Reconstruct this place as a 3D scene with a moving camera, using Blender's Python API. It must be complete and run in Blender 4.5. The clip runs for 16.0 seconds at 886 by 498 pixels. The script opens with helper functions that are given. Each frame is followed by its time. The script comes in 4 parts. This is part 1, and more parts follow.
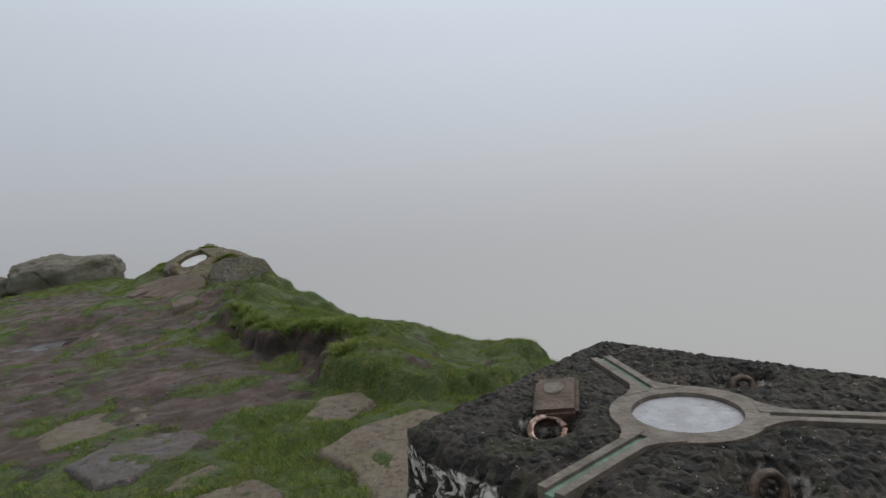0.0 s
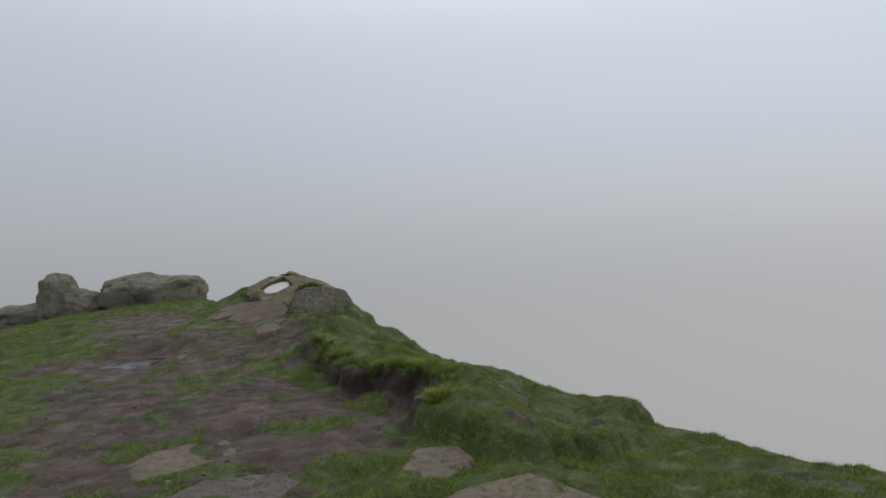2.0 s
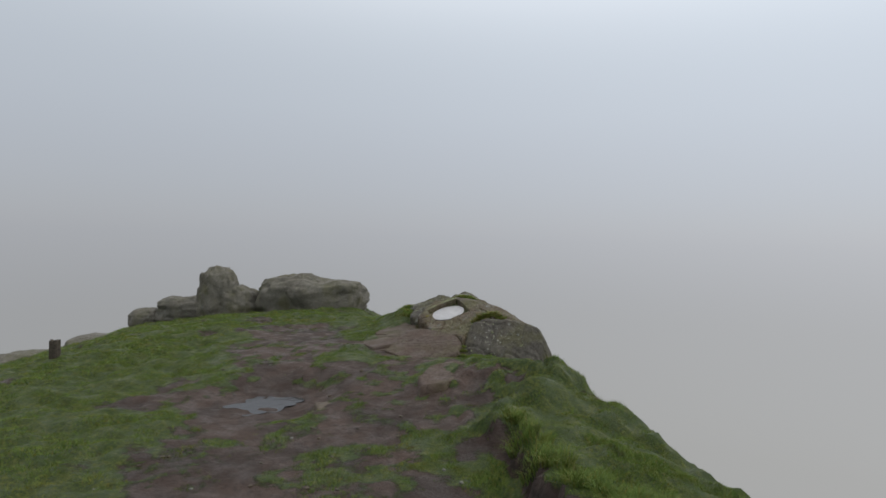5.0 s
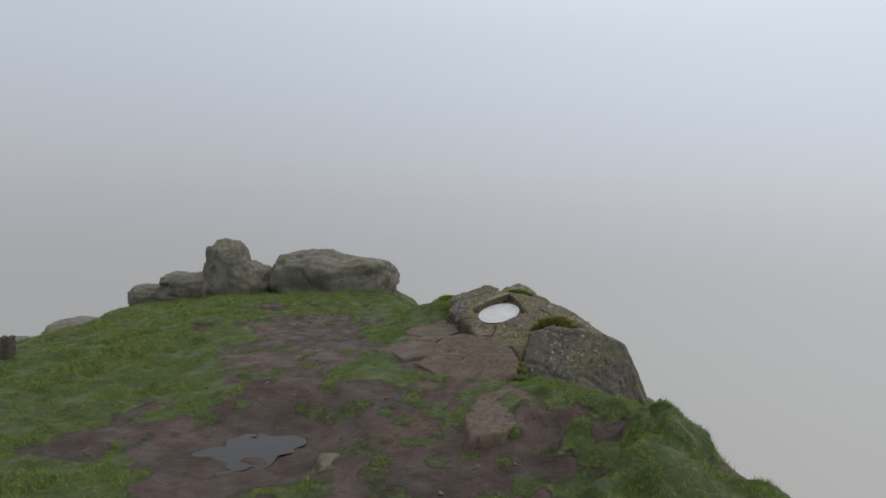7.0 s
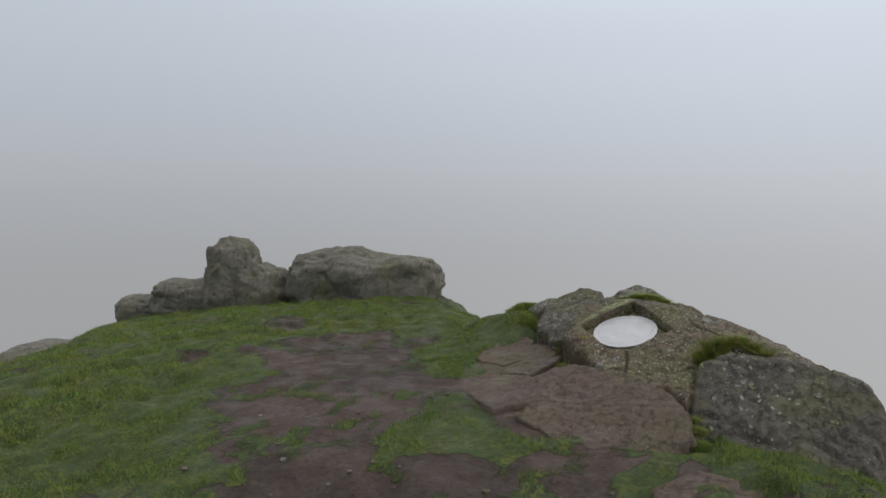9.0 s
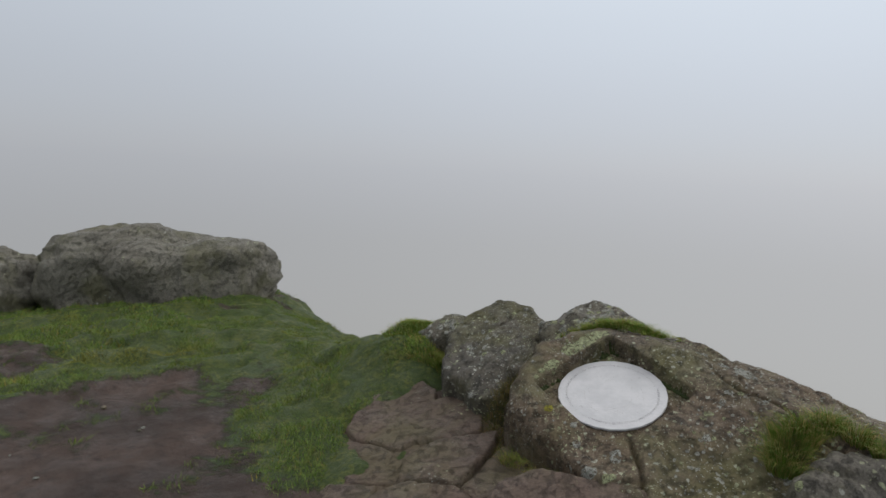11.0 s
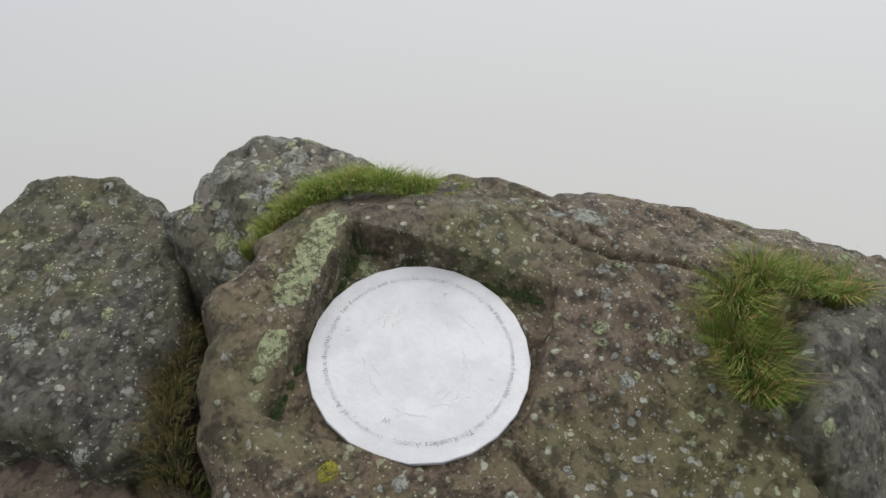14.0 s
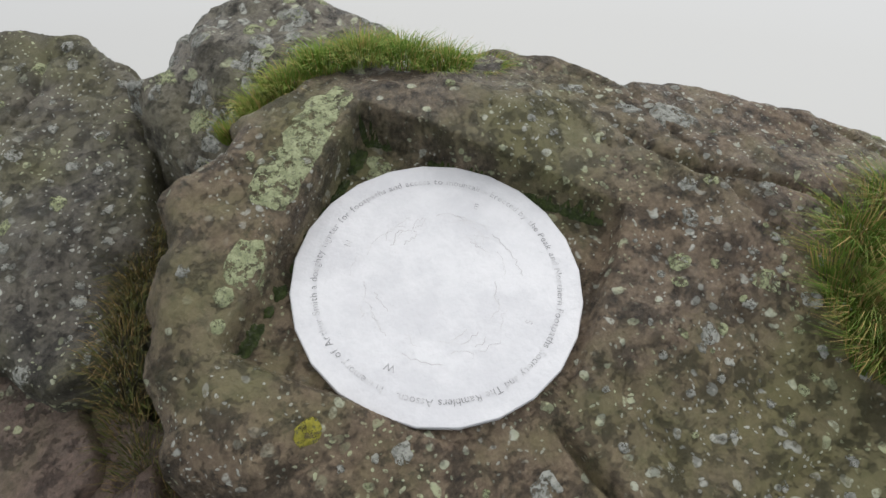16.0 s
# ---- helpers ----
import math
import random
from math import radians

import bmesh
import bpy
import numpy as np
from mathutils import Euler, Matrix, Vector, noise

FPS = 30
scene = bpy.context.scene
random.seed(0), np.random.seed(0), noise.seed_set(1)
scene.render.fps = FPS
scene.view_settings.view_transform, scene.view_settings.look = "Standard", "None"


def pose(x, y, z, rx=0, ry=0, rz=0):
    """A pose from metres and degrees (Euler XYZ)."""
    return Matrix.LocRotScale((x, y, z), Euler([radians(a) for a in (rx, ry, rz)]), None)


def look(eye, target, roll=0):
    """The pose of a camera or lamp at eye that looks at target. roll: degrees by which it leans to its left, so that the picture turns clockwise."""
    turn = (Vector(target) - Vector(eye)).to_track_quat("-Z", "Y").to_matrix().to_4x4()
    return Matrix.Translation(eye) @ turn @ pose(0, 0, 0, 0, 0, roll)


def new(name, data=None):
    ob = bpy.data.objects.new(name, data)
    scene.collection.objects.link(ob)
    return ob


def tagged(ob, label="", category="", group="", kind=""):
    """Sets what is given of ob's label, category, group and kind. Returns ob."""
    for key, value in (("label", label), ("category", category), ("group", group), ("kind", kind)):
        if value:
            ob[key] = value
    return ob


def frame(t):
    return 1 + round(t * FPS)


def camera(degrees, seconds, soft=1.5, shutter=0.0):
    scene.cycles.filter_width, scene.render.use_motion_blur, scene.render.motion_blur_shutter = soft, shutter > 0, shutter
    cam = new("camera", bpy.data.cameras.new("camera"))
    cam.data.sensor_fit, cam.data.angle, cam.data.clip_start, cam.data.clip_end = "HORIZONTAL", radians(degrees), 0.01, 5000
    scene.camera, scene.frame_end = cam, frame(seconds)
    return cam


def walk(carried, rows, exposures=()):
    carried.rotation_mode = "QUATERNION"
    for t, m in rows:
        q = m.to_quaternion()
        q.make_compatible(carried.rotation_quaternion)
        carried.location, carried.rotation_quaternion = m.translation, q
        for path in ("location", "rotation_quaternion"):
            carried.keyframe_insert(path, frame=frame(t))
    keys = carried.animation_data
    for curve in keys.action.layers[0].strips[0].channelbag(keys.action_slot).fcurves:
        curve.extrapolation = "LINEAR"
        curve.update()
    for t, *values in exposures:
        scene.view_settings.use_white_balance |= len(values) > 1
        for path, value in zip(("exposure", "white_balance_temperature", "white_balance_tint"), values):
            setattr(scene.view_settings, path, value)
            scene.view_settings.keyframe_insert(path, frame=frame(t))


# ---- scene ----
cam = camera(72.7, 16.0)
PATH = [
    (0, (0.012, 0.019, 1.444), (-0.019, 2.009, 1.245), -5.6),
    (0.5, (-0.006, -0.004, 1.459), (-0.213, 1.981, 1.326), -5.0),
    (1, (-0.05, 0.016, 1.479), (-0.346, 1.992, 1.398), -4.6),
    (1.5, (-0.193, 0.123, 1.488), (-0.509, 2.097, 1.42), -3.6),
    (2, (-0.329, 0.277, 1.502), (-0.56, 2.263, 1.436), -2.7),
    (2.5, (-0.53, 0.663, 1.479), (-0.899, 2.623, 1.333), -2.4),
    (3, (-0.732, 1.056, 1.519), (-1.227, 2.989, 1.39), -1.3),
    (3.5, (-0.917, 1.425, 1.595), (-1.351, 3.374, 1.491), 0.9),
    (4, (-1.124, 1.816, 1.576), (-1.673, 3.739, 1.531), 1.3),
    (6.5, (-2.04, 3.783, 1.75), (-2.86, 5.607, 1.684), 2.4),
    (7, (-2.314, 4.177, 1.764), (-3.142, 5.991, 1.607), 2.6),
    (7.5, (-2.619, 4.526, 1.728), (-3.436, 6.341, 1.531), 3.1),
    (8, (-2.939, 4.883, 1.607), (-3.736, 6.707, 1.412), 2.2),
    (8.5, (-3.319, 5.335, 1.519), (-4.161, 7.14, 1.334), 1.0),
    (9, (-3.647, 5.772, 1.528), (-4.521, 7.563, 1.364), 1.0),
    (11.5, (-4.727, 7.934, 1.478), (-4.801, 9.906, 1.154), 3.5),
    (12, (-4.809, 8.269, 1.436), (-4.585, 10.195, 0.947), 4.1),
    (12.5, (-4.839, 8.645, 1.372), (-4.352, 10.47, 0.714), 4.7),
    (13, (-4.851, 8.902, 1.394), (-4.193, 10.608, 0.584), 5.9),
    (13.5, (-4.801, 9.105, 1.408), (-3.917, 10.635, 0.471), 3.5),
    (14, (-4.746, 9.205, 1.401), (-3.809, 10.659, 0.397), -0.9),
    (14.5, (-4.677, 9.312, 1.32), (-3.832, 10.76, 0.23), -3.7),
    (15, (-4.636, 9.387, 1.276), (-3.853, 10.771, 0.062), -2.8),
    (15.5, (-4.636, 9.414, 1.258), (-3.865, 10.781, 0.02), 0.2),
    (16, (-4.62, 9.415, 1.244), (-3.849, 10.759, -0.02), 0.8),
]
EXPOSURES = [(0.0, -0.05), (4.0, -0.15), (6.5, 0.05), (9.0, 0.01), (11.5, 0.04), (12.5, 0.42), (13.5, 0.52), (16.0, 0.68)]
walk(cam, [(t, look(eye, target, roll)) for t, eye, target, roll in PATH], EXPOSURES)

# ---- world: thick hill fog under an overcast sky, brighter overhead and towards the hidden sun ----
SUN_ELEV, SUN_AZ = radians(38), radians(62)     # azimuth from +y towards +x
world = bpy.data.worlds.new("fog_sky")
scene.world = world
world.use_nodes = True
wt = world.node_tree
wt.nodes.clear()


def wnode(kind, **values):
    n = wt.nodes.new(kind)
    for key, value in values.items():
        n.inputs[key].default_value = value
    return n


w_out = wnode("ShaderNodeOutputWorld")
w_fog = wnode("ShaderNodeBackground", Strength=1.0)
w_sky = wnode("ShaderNodeBackground", Strength=0.006)
w_add = wnode("ShaderNodeAddShader")
w_nishita = wt.nodes.new("ShaderNodeTexSky")
w_nishita.sky_type = "NISHITA"
w_nishita.sun_disc = False
w_nishita.sun_elevation, w_nishita.sun_rotation = SUN_ELEV, SUN_AZ
w_coord = wnode("ShaderNodeTexCoord")
w_sep = wnode("ShaderNodeSeparateXYZ")
w_ramp = wt.nodes.new("ShaderNodeValToRGB")
w_map = wnode("ShaderNodeMapRange")
w_map.inputs["From Min"].default_value, w_map.inputs["From Max"].default_value = -1.0, 1.0
stops = w_ramp.color_ramp
stops.interpolation = "B_SPLINE"
stops.elements[0].position, stops.elements[0].color = 0.0, (0.26, 0.255, 0.24, 1)
stops.elements[1].position, stops.elements[1].color = 1.0, (2.25, 2.3, 2.4, 1)
for at, colour in ((0.35, (0.345, 0.348, 0.345)), (0.44, (0.330, 0.338, 0.350)), (0.49, (0.362, 0.376, 0.404)), (0.54, (0.402, 0.424, 0.466)),
                   (0.60, (0.460, 0.497, 0.550)), (0.68, (0.52, 0.572, 0.632)), (0.80, (1.06, 1.10, 1.17))):
    stops.elements.new(at).color = (*colour, 1)
w_side = wnode("ShaderNodeVectorMath")
w_side.operation = "DOT_PRODUCT"
w_side.inputs[1].default_value = (math.sin(SUN_AZ), math.cos(SUN_AZ), 0.1)
w_gain = wnode("ShaderNodeMapRange")
w_gain.interpolation_type = "SMOOTHSTEP"
for key, value in (("From Min", -0.6), ("From Max", 1.05), ("To Min", 1.03), ("To Max", 1.34)):
    w_gain.inputs[key].default_value = value
w_mix = wnode("ShaderNodeVectorMath")
w_mix.operation = "SCALE"
wt.links.new(w_coord.outputs["Generated"], w_sep.inputs[0])
wt.links.new(w_sep.outputs["Z"], w_map.inputs["Value"])
wt.links.new(w_map.outputs[0], w_ramp.inputs[0])
wt.links.new(w_coord.outputs["Generated"], w_side.inputs[0])
wt.links.new(w_side.outputs["Value"], w_gain.inputs["Value"])
wt.links.new(w_ramp.outputs["Color"], w_mix.inputs[0])
wt.links.new(w_gain.outputs[0], w_mix.inputs["Scale"])
wt.links.new(w_mix.outputs[0], w_fog.inputs["Color"])
wt.links.new(w_nishita.outputs[0], w_sky.inputs["Color"])
wt.links.new(w_fog.outputs[0], w_add.inputs[0])
wt.links.new(w_sky.outputs[0], w_add.inputs[1])
wt.links.new(w_add.outputs[0], w_out.inputs["Surface"])

sun = new("sun", bpy.data.lights.new("sun", "SUN"))
sun.data.energy, sun.data.angle, sun.data.color = 0.7, radians(40), (1.0, 0.97, 0.92)
sun.matrix_world = look((math.sin(SUN_AZ) * 30, math.cos(SUN_AZ) * 30, math.tan(SUN_ELEV) * 30), (0, 0, 0))

# ---- helpers for shape ----


def lattice(ix, iy, iz, seed):
    h = (ix * 374761393 + iy * 668265263 + iz * 2147483647 + seed * 1274126177) & 0xFFFFFFFF
    h = ((h ^ (h >> 13)) * 1274126177) & 0xFFFFFFFF
    h = ((h ^ (h >> 16)) * 2246822519) & 0xFFFFFFFF
    return ((h ^ (h >> 15)) & 0xFFFFFF) / 8388607.5 - 1.0


def vnoise(x, y, z=0.0, seed=0):
    """Smooth value noise from -1 to 1 on arrays."""
    flat = np.ndim(z) == 0 and float(z).is_integer()
    x, y, z = np.broadcast_arrays(np.asarray(x, float), np.asarray(y, float), np.asarray(z, float))
    fx, fy, fz = np.floor(x), np.floor(y), np.floor(z)
    ix, iy, iz = fx.astype(np.int64), fy.astype(np.int64), fz.astype(np.int64)
    a, b, c = x - fx, y - fy, z - fz
    a, b, c = (q * q * q * (q * (q * 6 - 15) + 10) for q in (a, b, c))
    out = 0
    for dx, wx in ((0, 1 - a), (1, a)):
        for dy, wy in ((0, 1 - b), (1, b)):
            for dz, wz in ((0, 1.0),) if flat else ((0, 1 - c), (1, c)):
                out = out + lattice(ix + dx, iy + dy, iz + dz, seed) * wx * wy * wz
    return out


def fbm(x, y, z=0.0, octaves=4, seed=0, gain=0.5):
    total, amp = 0, 1.0
    for k in range(octaves):
        total = total + amp * vnoise(np.asarray(x) * 2 ** k, np.asarray(y) * 2 ** k, np.asarray(z) * 2 ** k, seed + 17 * k)
        amp *= gain
    return total


def smooth(a, b, x):
    q = np.clip((x - a) / (b - a), 0, 1)
    return q * q * (3 - 2 * q)


def inside_distance(poly, x, y):
    """Distance to a closed outline, positive inside."""
    x, y = np.asarray(x, float), np.asarray(y, float)
    best = np.full(x.shape, 1e9)
    inside = np.zeros(x.shape, bool)
    for (x0, y0), (x1, y1) in zip(poly, poly[1:] + poly[:1]):
        dx, dy = x1 - x0, y1 - y0
        q = np.clip(((x - x0) * dx + (y - y0) * dy) / (dx * dx + dy * dy), 0, 1)
        best = np.minimum(best, np.hypot(x - x0 - q * dx, y - y0 - q * dy))
        if dy:
            cross = (y0 > y) != (y1 > y)
            inside ^= cross & (x < x0 + dx * (y - y0) / dy)
    return np.where(inside, best, -best)


def mesh_of(name, verts, faces, material, soft_shade=True):
    me = bpy.data.meshes.new(name)
    if isinstance(verts, list) or isinstance(faces, list):
        me.from_pydata(verts if isinstance(verts, list) else verts.tolist(), [], faces if isinstance(faces, list) else faces.tolist())
    else:
        count, corners = faces.shape
        me.vertices.add(len(verts))
        me.vertices.foreach_set("co", np.ascontiguousarray(verts, dtype=np.float32).reshape(-1))
        me.loops.add(count * corners)
        me.loops.foreach_set("vertex_index", np.ascontiguousarray(faces, dtype=np.int32).reshape(-1))
        me.polygons.add(count)
        me.polygons.foreach_set("loop_start", np.arange(0, count * corners, corners, dtype=np.int32))
        me.update(calc_edges=True)
    me.materials.append(material)
    if soft_shade:
        me.polygons.foreach_set("use_smooth", [True] * len(me.polygons))
    me.update()
    return me


def hang(ob, parent):
    ob.parent = parent
    ob.matrix_parent_inverse = parent.matrix_world.inverted() if parent.type != "EMPTY" else parent.matrix_basis.inverted()
    return ob


def part(name, bm, material, parent, label=""):
    """One bmesh as one mesh object under a thing or a part; its vertices are in world metres."""
    me = bpy.data.meshes.new(name)
    bm.to_mesh(me)
    bm.free()
    me.materials.append(material)
    ob = new(name, me)
    if parent is not None:
        ob.parent = parent
        ob.matrix_parent_inverse = Matrix()
    if label:
        ob["label"] = label
    return ob


def grid_faces(nx, ny):
    i = np.arange(nx - 1)[:, None] * ny + np.arange(ny - 1)[None, :]
    return np.stack([i, i + ny, i + ny + 1, i + 1], -1).reshape(-1, 4)


# ---- materials ----


class Nodes:
    """A small builder for node materials."""

    def __init__(self, name):
        self.material = bpy.data.materials.new(name)
        self.material.use_nodes = True
        self.tree = self.material.node_tree
        self.bsdf = self.tree.nodes["Principled BSDF"]
        geo = self.tree.nodes.new("ShaderNodeNewGeometry")
        self.place = geo.outputs["Position"]
        self.island = geo.outputs["Random Per Island"]
        self.up = geo.outputs["Normal"]

    def put(self, socket, value):
        if hasattr(value, "is_linked"):
            self.tree.links.new(value, socket)
        else:
            socket.default_value = value

    def noise(self, scale, detail=4.0, rough=0.55, distort=0.0, place=None):
        n = self.tree.nodes.new("ShaderNodeTexNoise")
        self.put(n.inputs["Vector"], place or self.place)
        n.inputs["Scale"].default_value, n.inputs["Detail"].default_value = scale, detail
        n.inputs["Roughness"].default_value, n.inputs["Distortion"].default_value = rough, distort
        return n.outputs["Fac"]

    def voronoi(self, scale, place=None, feature="F1", out="Distance", random=1.0):
        n = self.tree.nodes.new("ShaderNodeTexVoronoi")
        n.feature = feature
        self.put(n.inputs["Vector"], place or self.place)
        n.inputs["Scale"].default_value, n.inputs["Randomness"].default_value = scale, random
        return n.outputs[out]

    def warped(self, scale, amount):
        n = self.tree.nodes.new("ShaderNodeTexNoise")
        self.put(n.inputs["Vector"], self.place)
        n.inputs["Scale"].default_value = scale
        v = self.tree.nodes.new("ShaderNodeVectorMath")
        v.operation = "MULTIPLY_ADD"
        self.put(v.inputs[0], n.outputs["Color"])
        v.inputs[1].default_value = (amount,) * 3
        self.put(v.inputs[2], self.place)
        return v.outputs[0]

    def ramp(self, value, a, b, low=0.0, high=1.0):
        n = self.tree.nodes.new("ShaderNodeMapRange")
        n.interpolation_type = "SMOOTHSTEP"
        self.put(n.inputs["Value"], value)
        for key, v in (("From Min", a), ("From Max", b), ("To Min", low), ("To Max", high)):
            n.inputs[key].default_value = v
        return n.outputs[0]

    def maths(self, op, a, b):
        n = self.tree.nodes.new("ShaderNodeMath")
        n.operation = op
        self.put(n.inputs[0], a)
        self.put(n.inputs[1], b)
        return n.outputs[0]

    def mix(self, fac, a, b):
        n = self.tree.nodes.new("ShaderNodeMix")
        n.data_type = "RGBA"
        self.put(n.inputs["Factor"], fac)
        for key, v in ((6, a), (7, b)):
            self.put(n.inputs[key], v if hasattr(v, "is_linked") else (*v, 1.0))
        return n.outputs[2]

    def attribute(self, name):
        n = self.tree.nodes.new("ShaderNodeAttribute")
        n.attribute_name = name
        return n.outputs["Fac"]

    def upward(self):
        n = self.tree.nodes.new("ShaderNodeSeparateXYZ")
        self.put(n.inputs[0], self.up)
        return n.outputs["Z"]

    def finish(self, colour, rough, bump=None, depth=0.01, metal=0.0, spec=0.4):
        self.put(self.bsdf.inputs["Base Color"], colour if hasattr(colour, "is_linked") else (*colour, 1.0))
        self.put(self.bsdf.inputs["Roughness"], rough)
        self.put(self.bsdf.inputs["Metallic"], metal)
        self.bsdf.inputs["Specular IOR Level"].default_value = spec
        if bump is not None:
            n = self.tree.nodes.new("ShaderNodeBump")
            n.inputs["Distance"].default_value = depth
            n.inputs["Strength"].default_value = 1.0
            self.put(n.inputs["Height"], bump)
            self.tree.links.new(n.outputs[0], self.bsdf.inputs["Normal"])
        return self.material


def gritstone(name, dark, mid, warm, lichen=0.35, green=0.3, warmth=0.5, spots=14.0, pits=0.75, relief=0.014):
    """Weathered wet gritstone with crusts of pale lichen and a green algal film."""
    k = Nodes(name)
    body = k.mix(k.ramp(k.noise(3.2, 6, 0.62), 0.36, 0.66), dark, mid)
    body = k.mix(k.maths("MULTIPLY", k.ramp(k.noise(1.7, 5, 0.6, 0.6), 0.42, 0.62), warmth), body, warm)
    grain = k.noise(95, 4, 0.75)
    body = k.mix(k.ramp(grain, 0.34, 0.70, 0.0, 0.62), body, tuple(min(1, 2.2 * c) for c in mid))
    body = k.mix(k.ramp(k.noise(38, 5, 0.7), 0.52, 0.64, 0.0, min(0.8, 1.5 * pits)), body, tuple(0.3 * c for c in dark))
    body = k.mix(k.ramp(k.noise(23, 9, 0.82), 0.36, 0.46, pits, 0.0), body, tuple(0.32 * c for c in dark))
    body = k.mix(k.ramp(k.noise(210, 3, 0.8), 0.58, 0.70, 0.0, 0.7), body, tuple(min(1, 2.3 * c) for c in mid))
    film = k.maths("MULTIPLY", k.ramp(k.noise(2.6, 6, 0.65), 0.44, 0.66), green)
    body = k.mix(film, body, (0.088, 0.085, 0.032))
    warp = k.warped(24, 0.035)
    spot = k.ramp(k.voronoi(spots, warp), 0.18, 0.24, 1.0, 0.0)
    small = k.ramp(k.voronoi(spots * 2.9, warp), 0.17, 0.25, 1.0, 0.0)
    where = k.ramp(k.noise(2.1, 4, 0.6), 0.60 - 0.35 * lichen, 0.72 - 0.3 * lichen)
    where_small = k.ramp(k.noise(3.4, 4, 0.6, 0.3), 0.56 - 0.3 * lichen, 0.70 - 0.3 * lichen)
    crust = k.maths("MAXIMUM", k.maths("MULTIPLY", spot, where), k.maths("MULTIPLY", small, where_small))
    crust = k.maths("MULTIPLY", crust, k.ramp(k.noise(120, 3, 0.7), 0.36, 0.52, 0.35, 1.0))
    tone = k.mix(k.ramp(k.noise(5, 3), 0.4, 0.6), (0.29, 0.295, 0.26), (0.28, 0.30, 0.18))
    body = k.mix(k.maths("MULTIPLY", crust, 0.95), body, tone)
    height = k.maths("ADD", k.maths("MULTIPLY", k.noise(55, 8, 0.72), 0.5), k.maths("MULTIPLY", k.noise(11, 6, 0.6), 0.9))
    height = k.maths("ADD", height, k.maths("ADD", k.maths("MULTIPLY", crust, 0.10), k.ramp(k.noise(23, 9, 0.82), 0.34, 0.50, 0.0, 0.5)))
    return k.finish(body, k.ramp(k.noise(6, 4), 0.3, 0.7, 0.55, 0.85), height, relief, spec=0.35)


ROCK_DARK, ROCK_MID, ROCK_WARM = (0.035, 0.028, 0.019), (0.078, 0.060, 0.039), (0.094, 0.061, 0.040)
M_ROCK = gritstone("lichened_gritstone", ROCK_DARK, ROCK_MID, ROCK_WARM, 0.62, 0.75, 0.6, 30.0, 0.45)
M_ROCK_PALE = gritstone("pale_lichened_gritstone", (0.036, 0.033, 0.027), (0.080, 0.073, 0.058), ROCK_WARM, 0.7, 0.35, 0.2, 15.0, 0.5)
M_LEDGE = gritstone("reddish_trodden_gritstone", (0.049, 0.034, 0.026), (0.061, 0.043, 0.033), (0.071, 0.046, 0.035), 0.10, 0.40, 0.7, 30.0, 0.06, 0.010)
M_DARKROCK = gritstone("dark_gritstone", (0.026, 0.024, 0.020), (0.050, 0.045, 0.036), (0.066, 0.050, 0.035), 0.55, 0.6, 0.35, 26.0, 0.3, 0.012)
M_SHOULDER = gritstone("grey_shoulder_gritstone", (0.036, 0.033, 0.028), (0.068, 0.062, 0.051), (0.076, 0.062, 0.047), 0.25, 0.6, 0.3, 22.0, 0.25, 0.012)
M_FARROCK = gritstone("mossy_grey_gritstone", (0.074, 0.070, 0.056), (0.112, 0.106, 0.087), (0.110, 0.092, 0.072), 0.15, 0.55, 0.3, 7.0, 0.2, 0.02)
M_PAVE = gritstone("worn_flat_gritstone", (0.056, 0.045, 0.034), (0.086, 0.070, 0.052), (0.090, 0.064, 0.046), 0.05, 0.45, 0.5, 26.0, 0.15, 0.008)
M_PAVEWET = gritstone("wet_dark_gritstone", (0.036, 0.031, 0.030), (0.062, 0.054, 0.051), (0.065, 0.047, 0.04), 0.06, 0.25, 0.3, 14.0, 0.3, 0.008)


def lichen_material(name, a, b, broken=True):
    k = Nodes(name)
    body = k.mix(k.ramp(k.noise(70, 6, 0.75), 0.36, 0.62), a, b)
    body = k.mix(k.ramp(k.noise(160, 4, 0.7), 0.52, 0.66, 0.0, 0.75), body, (0.06, 0.058, 0.045))
    if broken:
        k.put(k.bsdf.inputs["Alpha"], k.ramp(k.noise(48, 7, 0.8), 0.42, 0.50))
    return k.finish(body, 0.9, k.noise(140, 5, 0.7), 0.006, spec=0.2)


M_LICHEN_GREY = lichen_material("grey_lichen", (0.13, 0.132, 0.117), (0.255, 0.258, 0.23))
M_LICHEN_GREEN = lichen_material("pale_green_lichen", (0.15, 0.165, 0.09), (0.26, 0.28, 0.165))
M_LICHEN_YELLOW = lichen_material("yellow_lichen", (0.12, 0.11, 0.018), (0.21, 0.19, 0.028))
M_MOSS = lichen_material("dark_green_moss", (0.016, 0.025, 0.007), (0.036, 0.050, 0.013), False)


